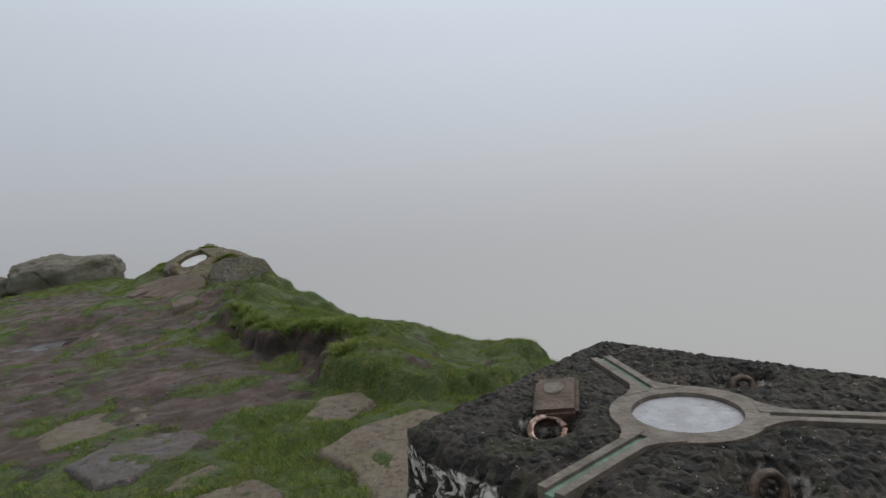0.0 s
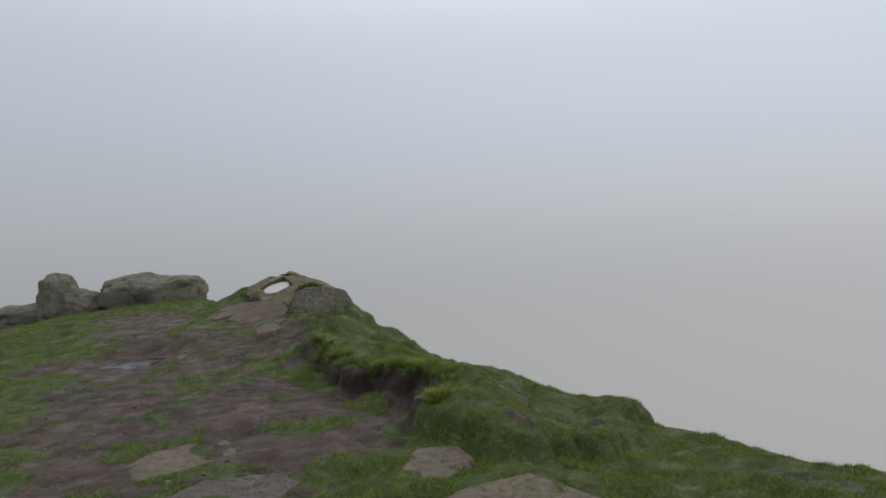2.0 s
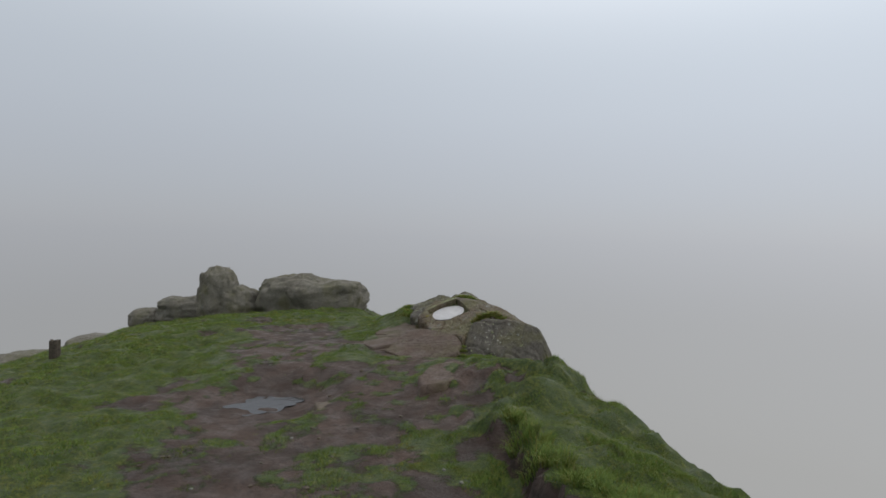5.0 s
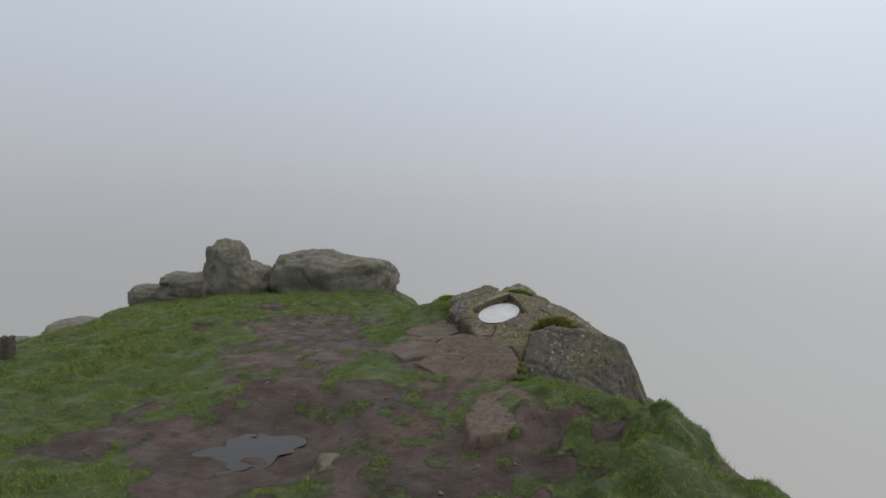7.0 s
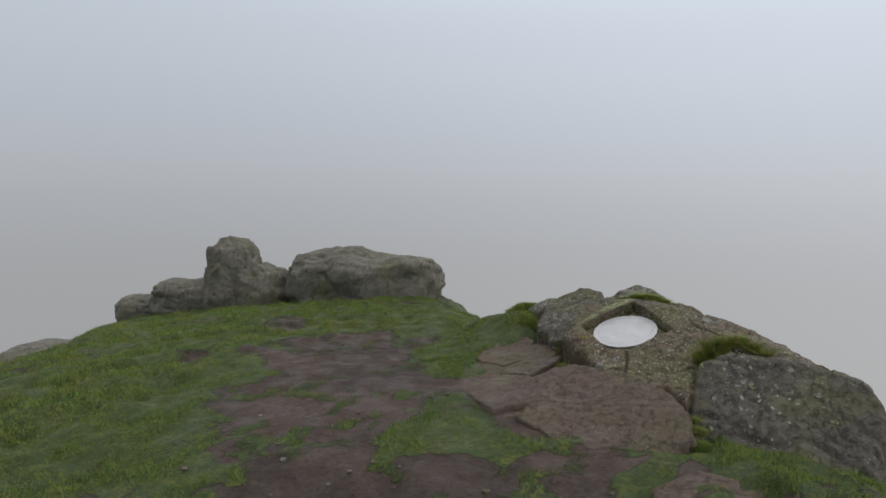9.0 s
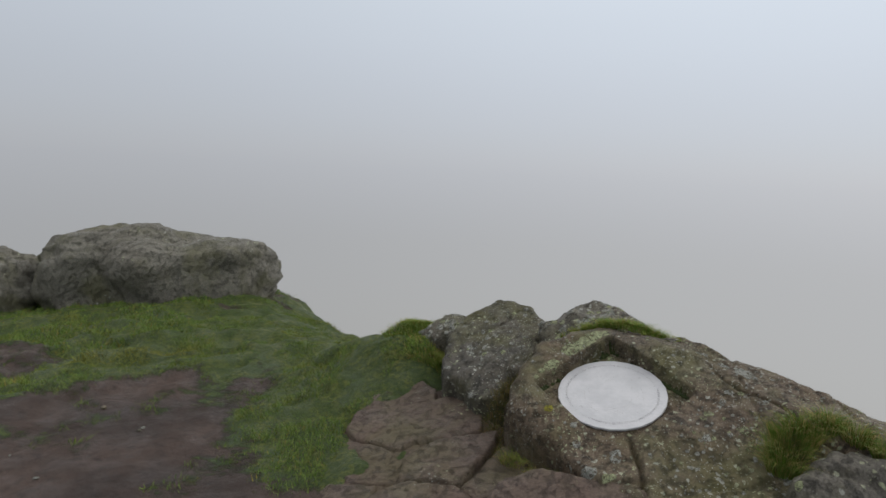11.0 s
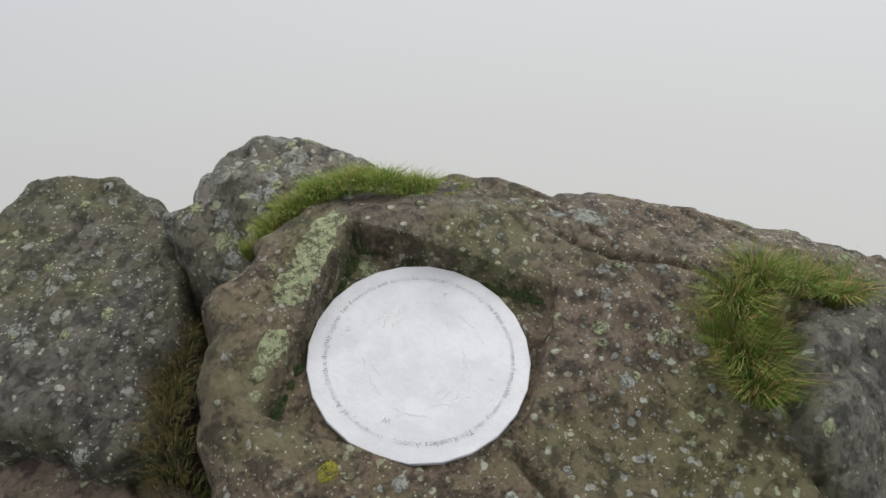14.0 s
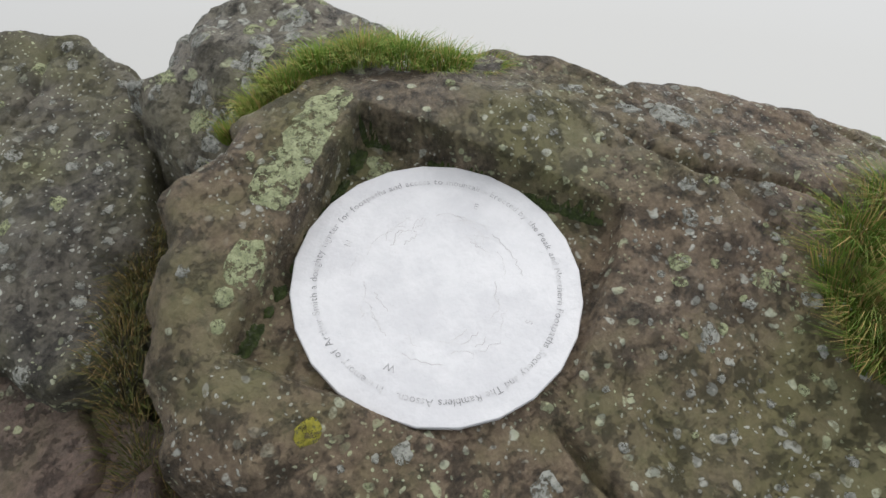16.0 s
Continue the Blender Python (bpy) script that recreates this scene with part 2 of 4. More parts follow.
def ground_material():
    """Peaty trodden soil with grit, turning to turf where the sward holds."""
    k = Nodes("peat_and_turf")
    soil = k.mix(k.ramp(k.noise(1.6, 6, 0.65), 0.36, 0.64), (0.040, 0.027, 0.022), (0.076, 0.051, 0.041))
    soil = k.mix(k.ramp(k.noise(26, 6, 0.7), 0.48, 0.68, 0.0, 0.8), soil, (0.020, 0.014, 0.011))
    soil = k.mix(k.ramp(k.voronoi(70), 0.10, 0.2, 0.45, 0.0), soil, (0.095, 0.070, 0.056))
    # bare bank peat, near-black so the overhang's shade is painted in
    soil = k.mix(k.ramp(k.attribute("peat_shade"), 0.25, 0.75), soil, k.mix(k.ramp(k.noise(12, 5, 0.7), 0.4, 0.65), (0.009, 0.007, 0.005), (0.026, 0.017, 0.012)))
    moss = k.mix(k.ramp(k.noise(7, 5, 0.7), 0.38, 0.62), (0.038, 0.060, 0.012), (0.100, 0.110, 0.022))
    turf = k.mix(k.ramp(k.noise(40, 5, 0.7), 0.42, 0.62), (0.028, 0.046, 0.010), moss)
    cover = k.maths("ADD", k.attribute("sward"), k.maths("MULTIPLY", k.maths("SUBTRACT", k.noise(17, 6, 0.75), 0.5), 0.9))
    cover = k.ramp(cover, 0.40, 0.58)
    body = k.mix(cover, soil, turf)
    height = k.maths("ADD", k.maths("MULTIPLY", k.noise(42, 7, 0.75), 0.6), k.maths("MULTIPLY", k.noise(9, 5), 0.8))
    height = k.maths("ADD", height, k.maths("MULTIPLY", cover, 0.5))
    return k.finish(body, k.ramp(k.noise(5, 4), 0.35, 0.65, 0.5, 0.9), height, 0.030, spec=0.3)


M_GROUND = ground_material()


def blade_material(name, a, b, straw, part_straw):
    k = Nodes(name)
    body = k.mix(k.island, a, b)
    body = k.mix(k.ramp(k.noise(1.3, 4, 0.6), 0.54, 0.72), body, tuple(0.5 * (x + y) for x, y in zip(b, straw)))
    body = k.mix(k.ramp(k.noise(5.5, 4, 0.65), 0.50, 0.66, 0.0, 0.45), body, (0.150, 0.155, 0.034))
    body = k.mix(k.ramp(k.noise(8.5, 4, 0.7), 0.55, 0.70, 0.0, 0.75), body, (0.060, 0.050, 0.022))
    odd = k.maths("FRACT", k.maths("MULTIPLY", k.island, 37.0), 0.0)
    body = k.mix(k.ramp(odd, 1 - part_straw - 0.02, 1 - part_straw + 0.02), body, straw)
    k.finish(body, 0.75, spec=0.15)
    k.bsdf.inputs["Subsurface Weight"].default_value = 0.0
    return k.material


M_BLADE = blade_material("short_turf", (0.078, 0.140, 0.030), (0.162, 0.215, 0.050), (0.215, 0.176, 0.045), 0.06)
M_TUFT = blade_material("tussock_grass", (0.085, 0.160, 0.022), (0.175, 0.235, 0.040), (0.30, 0.23, 0.08), 0.2)
M_TUSSOCK = blade_material("shaggy_tussock_grass", (0.066, 0.128, 0.018), (0.150, 0.205, 0.036), (0.30, 0.22, 0.085), 0.26)
M_DRY = blade_material("withered_grass", (0.045, 0.062, 0.016), (0.095, 0.090, 0.030), (0.17, 0.12, 0.05), 0.35)


def water_material():
    k = Nodes("puddle_water")
    k.finish((0.014, 0.011, 0.010), 0.09, k.noise(14, 3, 0.5), 0.004, spec=0.5)
    k.bsdf.inputs["IOR"].default_value = 1.33
    return k.material


M_WATER = water_material()


def concrete_material():
    """Old dark concrete: exposed pebbles, soot and algae, flakes of white paint left on the sides."""
    k = Nodes("dark_pebbly_concrete")
    pebble = k.voronoi(85, k.warped(40, 0.012))
    tone = k.voronoi(85, k.warped(40, 0.012), out="Color")
    sep = k.tree.nodes.new("ShaderNodeSeparateColor")
    k.put(sep.inputs[0], tone)
    body = k.mix(k.ramp(sep.outputs[0], 0.1, 0.95), (0.004, 0.0038, 0.0033), (0.046, 0.040, 0.032))
    body = k.mix(k.ramp(k.noise(15, 6, 0.7), 0.54, 0.68, 0.0, 0.8), body, (0.070, 0.052, 0.036))
    body = k.mix(k.ramp(k.noise(19, 4, 0.6), 0.54, 0.66, 0.0, 0.55), body, (0.032, 0.040, 0.012))
    body = k.mix(k.ramp(k.noise(210, 2, 0.6), 0.69, 0.74, 0.0, 0.9), body, (0.40, 0.37, 0.34))
    height = k.maths("ADD", k.maths("MULTIPLY", k.ramp(pebble, 0.0, 0.55, 1.0, 0.0), 0.7), k.maths("MULTIPLY", k.noise(60, 6, 0.7), 1.0))
    side = k.ramp(k.upward(), 0.25, 0.55, 1.0, 0.0)
    flake = k.maths("MULTIPLY", k.ramp(k.noise(33, 6, 0.68, 0.8), 0.48, 0.52), side)
    body = k.mix(flake, body, (0.62, 0.60, 0.57))
    height = k.maths("ADD", height, k.maths("MULTIPLY", flake, 0.35))
    return k.finish(body, 0.75, height, 0.016, spec=0.35)


M_CONCRETE = concrete_material()


def metal_material(name, a, b, rough, metal, scale=60):
    k = Nodes(name)
    body = k.mix(k.ramp(k.noise(scale, 6, 0.7), 0.38, 0.62), a, b)
    return k.finish(body, k.ramp(k.noise(scale * 0.6, 4), 0.3, 0.7, rough - 0.1, rough + 0.12), k.noise(scale * 3, 4), 0.002, metal=metal)


M_BRASS = metal_material("weathered_brass", (0.085, 0.072, 0.058), (0.140, 0.122, 0.102), 0.6, 0.25)
M_VERDIGRIS = metal_material("verdigris", (0.085, 0.125, 0.098), (0.13, 0.215, 0.165), 0.8, 0.0)
M_BRONZE = metal_material("rusty_bronze", (0.040, 0.029, 0.022), (0.095, 0.064, 0.045), 0.5, 0.35)
M_COPPER = metal_material("rubbed_copper", (0.085, 0.055, 0.045), (0.36, 0.27, 0.23), 0.25, 1.0, 35)
M_LID = metal_material("wet_grey_disc", (0.20, 0.205, 0.22), (0.29, 0.30, 0.32), 0.35, 0.0, 38)
M_MORTAR = metal_material("pale_mortar", (0.15, 0.12, 0.09), (0.27, 0.22, 0.17), 0.9, 0.0, 30)


def plaque_material():
    k = Nodes("brushed_white_metal")
    body = k.mix(k.ramp(k.noise(9, 6, 0.7), 0.36, 0.64), (0.40, 0.40, 0.415), (0.46, 0.46, 0.472))
    body = k.mix(k.ramp(k.noise(60, 5, 0.75, 1.5), 0.60, 0.74, 0.0, 0.35), body, (0.26, 0.26, 0.265))
    return k.finish(body, k.ramp(k.noise(14, 4), 0.3, 0.7, 0.42, 0.6), k.noise(90, 4), 0.0012, metal=0.15, spec=0.45)


M_PLAQUE = plaque_material()
M_ENGRAVED = metal_material("worn_engraving", (0.17, 0.17, 0.173), (0.42, 0.42, 0.425), 0.7, 0.0, 45)
M_FAINT = metal_material("faint_scratches", (0.32, 0.315, 0.315), (0.42, 0.415, 0.42), 0.6, 0.1, 30)

# ---- the ground: a ridge-top plateau that breaks off into the fog ----
BROW = [(5.2, 0.6), (3.4, 2.9), (2.2, 4.4), (1.75, 5.1), (1.25, 5.75), (0.50, 6.25), (-0.52, 6.62), (-1.62, 7.48), (-2.38, 8.72),
        (-2.75, 9.75), (-3.6, 10.4), (-4.3, 11.2), (-5.2, 11.7), (-5.9, 11.95), (-6.7, 12.7), (-7.6, 13.9), (-10.0, 14.6), (-12.6, 13.6),
        (-12.2, 11.6), (-10.5, 9.7), (-10.2, 6.8), (-11.0, 2.0), (-9.5, -6.0), (2.0, -8.0), (6.5, -4.0)]
PATH_DIRT = [(-3.3, 2.6), (-3.75, 3.6), (-4.3, 4.4), (-5.2, 5.5), (-6.1, 6.8), (-6.7, 7.9), (-7.25, 9.0), (-7.1, 10.5), (-6.3, 10.75), (-5.7, 10.4), (-5.5, 10.0), (-4.4, 9.6),
             (-3.8, 8.9), (-3.2, 7.7), (-2.5, 6.4), (-1.5, 5.65), (-1.15, 5.0), (-1.5, 4.2), (-1.9, 3.9), (-2.7, 3.0)]
BANK = [(-2.9, 7.3), (-2.2, 6.2), (-1.65, 5.85), (-1.15, 5.65), (-0.98, 5.35), (-1.12, 4.75), (-0.88, 4.38), (-0.3, 4.25), (0.5, 4.7), (0.9, 6.5), (-1.2, 7.8), (-2.5, 8.5)]
PUDDLE = (-5.14, 7.30, -0.005)


def hump(x, y, cx, cy, high, a, b, turn=0.0):
    c, s = math.cos(turn), math.sin(turn)
    u, v = (x - cx) * c + (y - cy) * s, -(x - cx) * s + (y - cy) * c
    return high * np.exp(-(u / a) ** 2 - (v / b) ** 2)


def ground_height(x, y):
    x, y = np.asarray(x, float), np.asarray(y, float)
    s = inside_distance(BROW, x, y)
    z = 0.20 * smooth(5.8, 9.2, y + 0.25 * (x + 4))
    z = z - 0.26 * smooth(-0.75, 0.2, x) * smooth(3.4, 5.4, y)
    z = z - 0.085 * np.clip(-x - 7.8, 0, 30) ** 1.35
    b = inside_distance(BANK, x, y) + 0.11 * fbm(x * 3.6, y * 3.6, 0, 4, 25, 0.6)
    z = z + 0.165 * smooth(-0.035, 0.065, b) * (1 - 0.5 * smooth(0.12, 0.75, b)) + hump(x, y, -0.66, 4.8, 0.13, 0.36, 0.30)
    z = z + hump(x, y, -2.9, 8.2, 0.16, 1.1, 0.6, -0.9)
    z = z + hump(x, y, -3.9, 8.9, 0.06, 0.7, 0.6)
    z = z + hump(x, y, -2.9, 9.2, -0.05, 0.5, 0.4)
    z = z - hump(x, y, -1.50, 5.50, 0.16, 0.66, 0.26, -0.45) - hump(x, y, -2.45, 6.25, 0.07, 0.55, 0.22, -0.9)
    z = z - hump(x, y, 0.42, 5.95, 0.06, 0.5, 0.4) + hump(x, y, 1.2, 4.9, 0.03, 0.5, 0.5)
    z = z + hump(x, y, -5.35, 8.9, 0.06, 0.9, 0.9)
    z = z + hump(x, y, -5.5, 11.1, 0.14, 0.6, 0.55) + hump(x, y, -5.30, 11.13, 0.24, 0.36, 0.34) * (1 + 0.22 * fbm(x * 4.5, y * 4.5, 0, 2, 29)) + hump(x, y, -5.2, 10.75, 0.10, 0.30, 0.30)
    bank = smooth(0.35, -0.25, inside_distance(PATH_DIRT, x, y))
    lumps = bank * 0.045 * (0.5 - np.abs(fbm(x * 3.4, y * 3.4, 0, 3, 15))) + 0.030 * fbm(x * 2.2, y * 2.2, 0, 3, 5) + 0.017 * fbm(x * 8, y * 8, 0, 3, 9)
    cushions = hump(x, y, -2.75, 8.3, 1.0, 0.75, 0.85, 0.6) * smooth(-0.15, 0.5, fbm(x * 4.6, y * 4.6, 0, 2, 19))
    lumps = lumps * (1 - 0.5 * smooth(0.0, 0.5, inside_distance(PATH_DIRT, x, y)))
    z = z + lumps + 0.10 * cushions
    pool = np.hypot((x - PUDDLE[0]) / 0.42, (y - PUDDLE[1]) / 0.50)
    z = z + (PUDDLE[2] - 0.014 + 0.016 * fbm(x * 5, y * 5, 0, 4, 31, 0.6) - z) * smooth(2.0, 1.0, pool)
    # the brow rolls over and falls away
    rag = s + 0.10 * fbm(x * 1.7, y * 1.7, 0, 3, 21)
    inner = np.clip(1 - rag / 0.7, 0, 1)
    z = z - (0.13 + 0.09 * smooth(-3.6, -2.4, x) * smooth(9.2, 8.4, y)) * inner ** 2
    out = np.clip(-rag, 0, None)
    z = z - 0.9 * out - 0.6 * np.clip(out - 0.25, 0, None)
    return z + np.clip(out, 0, 3) * 0.12 * fbm(x * 1.1, y * 1.1, 0, 3, 77)


def peat_shade(x, y):
    """Bare peat of the broken bank, darkened to paint the undercut's shade, 0 to 1."""
    b = inside_distance(BANK, x, y) + 0.11 * fbm(x * 3.6, y * 3.6, 0, 4, 25, 0.6)
    return np.exp(-((b + 0.01) / 0.085) ** 2) * np.clip(hump(x, y, -1.45, 5.7, 1.25, 0.95, 0.75) + hump(x, y, -2.45, 6.5, 0.8, 0.5, 0.4), 0, 1)


def sward(x, y):
    """How far turf covers the soil, 0 to 1."""
    x, y = np.asarray(x, float), np.asarray(y, float)
    d = inside_distance(PATH_DIRT, x, y)
    wob = 0.5 * fbm(x * 1.1, y * 1.1, 0, 4, 41) + 0.26 * fbm(x * 4.5, y * 4.5, 0, 3, 43)
    cover = 0.92 - 0.80 * smooth(-0.25, 0.55, d + 0.55 * wob)
    cover = cover + (0.34 + 0.30 * smooth(6.6, 7.6, y)) * smooth(-0.02, 0.55, fbm(x * 2.3 + 7, y * 2.3, 0, 4, 47)) * smooth(9.9, 8.6, y)
    cover = cover + (0.28 + 0.18 * smooth(6.6, 7.6, y)) * smooth(0.05, 0.45, fbm(x * 6.5, y * 6.5, 0, 3, 49)) * smooth(9.7, 8.9, y)
    cover = cover - 0.5 * smooth(0.35, 0.9, fbm(x * 1.5, y * 1.5, 0, 4, 53)) * smooth(0.2, 1.0, -d + 1.0)
    cover = cover - 1.7 * peat_shade(x, y)
    cover = cover - 0.55 * hump(x, y, -0.45, 5.75, 1.0, 0.4, 0.15, -0.6) - 0.6 * hump(x, y, -3.3, 8.0, 1.0, 0.3, 0.3)
    cover = cover - 0.8 * smooth(1.5, 0.9, np.hypot((x - PUDDLE[0]) / 0.42, (y - PUDDLE[1]) / 0.50))
    cover = cover - 0.75 * hump(x, y, -2.85, 8.2, 1.0, 0.7, 0.75, 0.6) * smooth(0.1, -0.25, fbm(x * 4.6, y * 4.6, 0, 2, 19))
    cover = cover + 1.0 * hump(x, y, -5.32, 11.0, 1.0, 0.42, 0.38) + 0.6 * hump(x, y, -5.72, 10.45, 1.0, 0.22, 0.5)
    return np.clip(cover, 0, 1)


def spaced(low, high, step, reach, grow=1.22):
    mid = list(np.arange(low, high + 1e-6, step))
    right, left, d = [], [], step
    while (right[-1] if right else high) < high + reach:
        d *= grow
        right.append((right[-1] if right else high) + d)
    d = step
    while (left[-1] if left else low) > low - reach:
        d *= grow
        left.append((left[-1] if left else low) - d)
    return np.array(left[::-1] + mid + right)


gx, gy = spaced(-12.4, 2.6, 0.045, 45), spaced(0.6, 14.0, 0.045, 45)
GX, GY = np.meshgrid(gx, gy, indexing="ij")
GZ = ground_height(GX, GY)
ground_mesh = mesh_of("ground", np.stack([GX, GY, GZ], -1).reshape(-1, 3), grid_faces(len(gx), len(gy)), M_GROUND)
ground_mesh.attributes.new("sward", "FLOAT", "POINT").data.foreach_set("value", sward(GX, GY).reshape(-1).astype(np.float32))
ground_mesh.attributes.new("peat_shade", "FLOAT", "POINT").data.foreach_set("value", peat_shade(GX, GY).reshape(-1).astype(np.float32))
ground = tagged(new("ground", ground_mesh), "peaty trodden hilltop ground with patchy wet turf", "ground", kind="structure")


def on_ground(x, y):
    """Height of the built ground sheet, read between its grid points."""
    i = np.clip(np.searchsorted(gx, x) - 1, 0, len(gx) - 2)
    j = np.clip(np.searchsorted(gy, y) - 1, 0, len(gy) - 2)
    a, b = (x - gx[i]) / (gx[i + 1] - gx[i]), (y - gy[j]) / (gy[j + 1] - gy[j])
    return (GZ[i, j] * (1 - b) + GZ[i, j + 1] * b) * (1 - a) + (GZ[i + 1, j] * (1 - b) + GZ[i + 1, j + 1] * b) * a


def blades(name, xy, base, high, width, material, lean=0.5, out=None, seed=3, bend=False):
    """Many single grass blades as one mesh."""
    rng = np.random.default_rng(seed)
    n = len(xy)
    turn = rng.uniform(0, 2 * np.pi, n)
    tall = high * rng.uniform(0.55, 1.35, n)
    wide = width * rng.uniform(0.7, 1.3, n)
    tip = np.stack([np.cos(turn * 3.1), np.sin(turn * 3.1)], -1) * (tall * rng.uniform(0, 1, n) * lean)[:, None]
    if out is not None:
        tip = tip * 0.45 + out * (tall * lean)[:, None]
    foot = np.column_stack([xy, base])
    side = np.stack([np.cos(turn), np.sin(turn), 0 * turn], -1) * (wide * 0.5)[:, None]
    if not bend:
        top = foot + np.column_stack([tip, tall])
        verts = np.stack([foot - side, foot + side, top], 1).reshape(-1, 3)
        faces = np.arange(3 * n).reshape(-1, 3)
    else:
        half = foot + np.column_stack([tip * 0.3, tall * 0.62])
        top = foot + np.column_stack([tip * 1.3, tall * (1 - 0.35 * rng.uniform(0, 1, n))])
        verts = np.stack([foot - side, foot + side, half + side * 0.7, half - side * 0.7, top], 1).reshape(-1, 3)
        i = np.arange(n)[:, None] * 5
        faces = np.concatenate([i + [0, 1, 2], i + [0, 2, 3], i + [3, 2, 4]], 0)
    return mesh_of(name, verts, faces, material, False)


def turf(name, label, box, count, high, width, seed):
    rng = np.random.default_rng(seed)
    x, y = rng.uniform(box[0], box[2], count), rng.uniform(box[1], box[3], count)
    cover = sward(x, y) + 0.22 * fbm(x * 13, y * 13, 0, 2, 61)
    keep = (cover > rng.uniform(0.42, 0.80, count)) & (inside_distance(BROW, x, y) > -0.7)
    for outline in CLEAR:
        ox, oy = [p[0] for p in outline], [p[1] for p in outline]
        near = np.flatnonzero(keep & (x > min(ox)) & (x < max(ox)) & (y > min(oy)) & (y < max(oy)))
        if len(near):
            keep[near] = inside_distance(outline, x[near], y[near]) < 0.015
    x, y = x[keep], y[keep]
    clump = 0.35 + 1.0 * smooth(-0.6, 0.8, fbm(x * 5.0, y * 5.0, 0, 3, 63))
    base = on_ground(x, y) - 0.004
    return tagged(new(name, blades(name, np.stack([x, y], -1), base, high * clump, width, M_BLADE, 1.3, seed=seed)), label, "grass", kind="stuff")


# ---- stones ----


def sheet_stone(name, frame_m, outline, top, thick, rim, step, material, rough=0.012, seed=1, label="", category="rock", group="", calm=None, steep=5.0):
    """A stone whose upper face is a height over an outline in the frame's u, v; its rim is rounded and its sides drop steeply."""
    us, vs = [p[0] for p in outline], [p[1] for p in outline]
    reach = thick / steep + rim * 0.2
    u = np.arange(min(us) - reach, max(us) + reach + step, step)
    v = np.arange(min(vs) - reach, max(vs) + reach + step, step)
    U, V = np.meshgrid(u, v, indexing="ij")

    def height(U, V):
        s = inside_distance(outline, U, V) + rough * 2.2 * fbm(U * 6, V * 6, 0, 3, seed) + rough * 0.8 * fbm(U * 26, V * 26, 0, 3, seed + 3)
        q = np.clip(1 - s / rim, 0, 1)
        roll = rim * (1 - np.sqrt(np.clip(1 - q * q, 0, 1)))
        w = top(U, V) + (rough * fbm(U * 5, V * 5, 0, 4, seed + 5) + rough * 0.45 * fbm(U * 24, V * 24, 0, 3, seed + 8) - rough * 1.1 * np.exp(-(vnoise(U * 3.1 + seed, V * 3.1, 0, seed + 9) / 0.045) ** 2) - rough * 0.6 * np.exp(-(vnoise(U * 7.3, V * 7.3 + seed, 0, seed + 11) / 0.05) ** 2)) * (calm(U, V) if calm else 1.0)
        return w - roll - np.clip(-s, 0, None) * steep, s

    W, S = height(U, V)
    keep = S > -reach
    faces = grid_faces(len(u), len(v))
    faces = faces[keep.reshape(-1)[faces].any(1)]
    used, faces = np.unique(faces, return_inverse=True)
    pts = np.stack([U, V, W], -1).reshape(-1, 3)[used]
    m = np.array(frame_m)
    me = mesh_of(name, pts @ m[:3, :3].T + m[:3, 3], faces.reshape(-1, 4), material)
    ob = tagged(new(name, me), label, category, group)
    return ob, (lambda U, V: height(np.asarray(U, float), np.asarray(V, float))[0]), m


def patch(name, stone, cu, cv, radius, material, parent, seed, stretch=1.0, turn=0.0, lift=0.0018):
    """An irregular crust lying on a stone's upper face."""
    _, height, m = stone
    rng = np.random.default_rng(seed)
    rings, spokes = 4, 18
    a = np.linspace(0, 2 * np.pi, spokes, endpoint=False)
    edge = radius * (1 + 0.28 * vnoise(np.cos(a) * 1.6, np.sin(a) * 1.6, seed * 1.7, 5) + 0.16 * vnoise(np.cos(a) * 4, np.sin(a) * 4, seed, 6))
    c, s = math.cos(turn), math.sin(turn)
    uv = [(cu, cv)]
    for k in range(1, rings + 1):
        for e, ang in zip(edge, a):
            p, q = e * k / rings * math.cos(ang) * stretch, e * k / rings * math.sin(ang)
            uv.append((cu + p * c - q * s, cv + p * s + q * c))
    uv = np.array(uv)
    ring = np.array([0] + [k for k in range(1, rings + 1) for _ in a])
    w = height(uv[:, 0], uv[:, 1]) + np.where(ring == rings, -0.004, lift * (1 + 0.5 * rng.uniform(-1, 1, len(uv))))
    faces = [(0, 1 + k, 1 + (k + 1) % spokes) for k in range(spokes)]
    for r in range(rings - 1):
        for k in range(spokes):
            n = (k + 1) % spokes
            faces.append((1 + r * spokes + k, 1 + (r + 1) * spokes + k, 1 + (r + 1) * spokes + n, 1 + r * spokes + n))
    pts = np.column_stack([uv, w]) @ m[:3, :3].T + m[:3, 3]
    ob = new(name, mesh_of(name, pts, faces, material))
    ob.parent = parent
    return ob


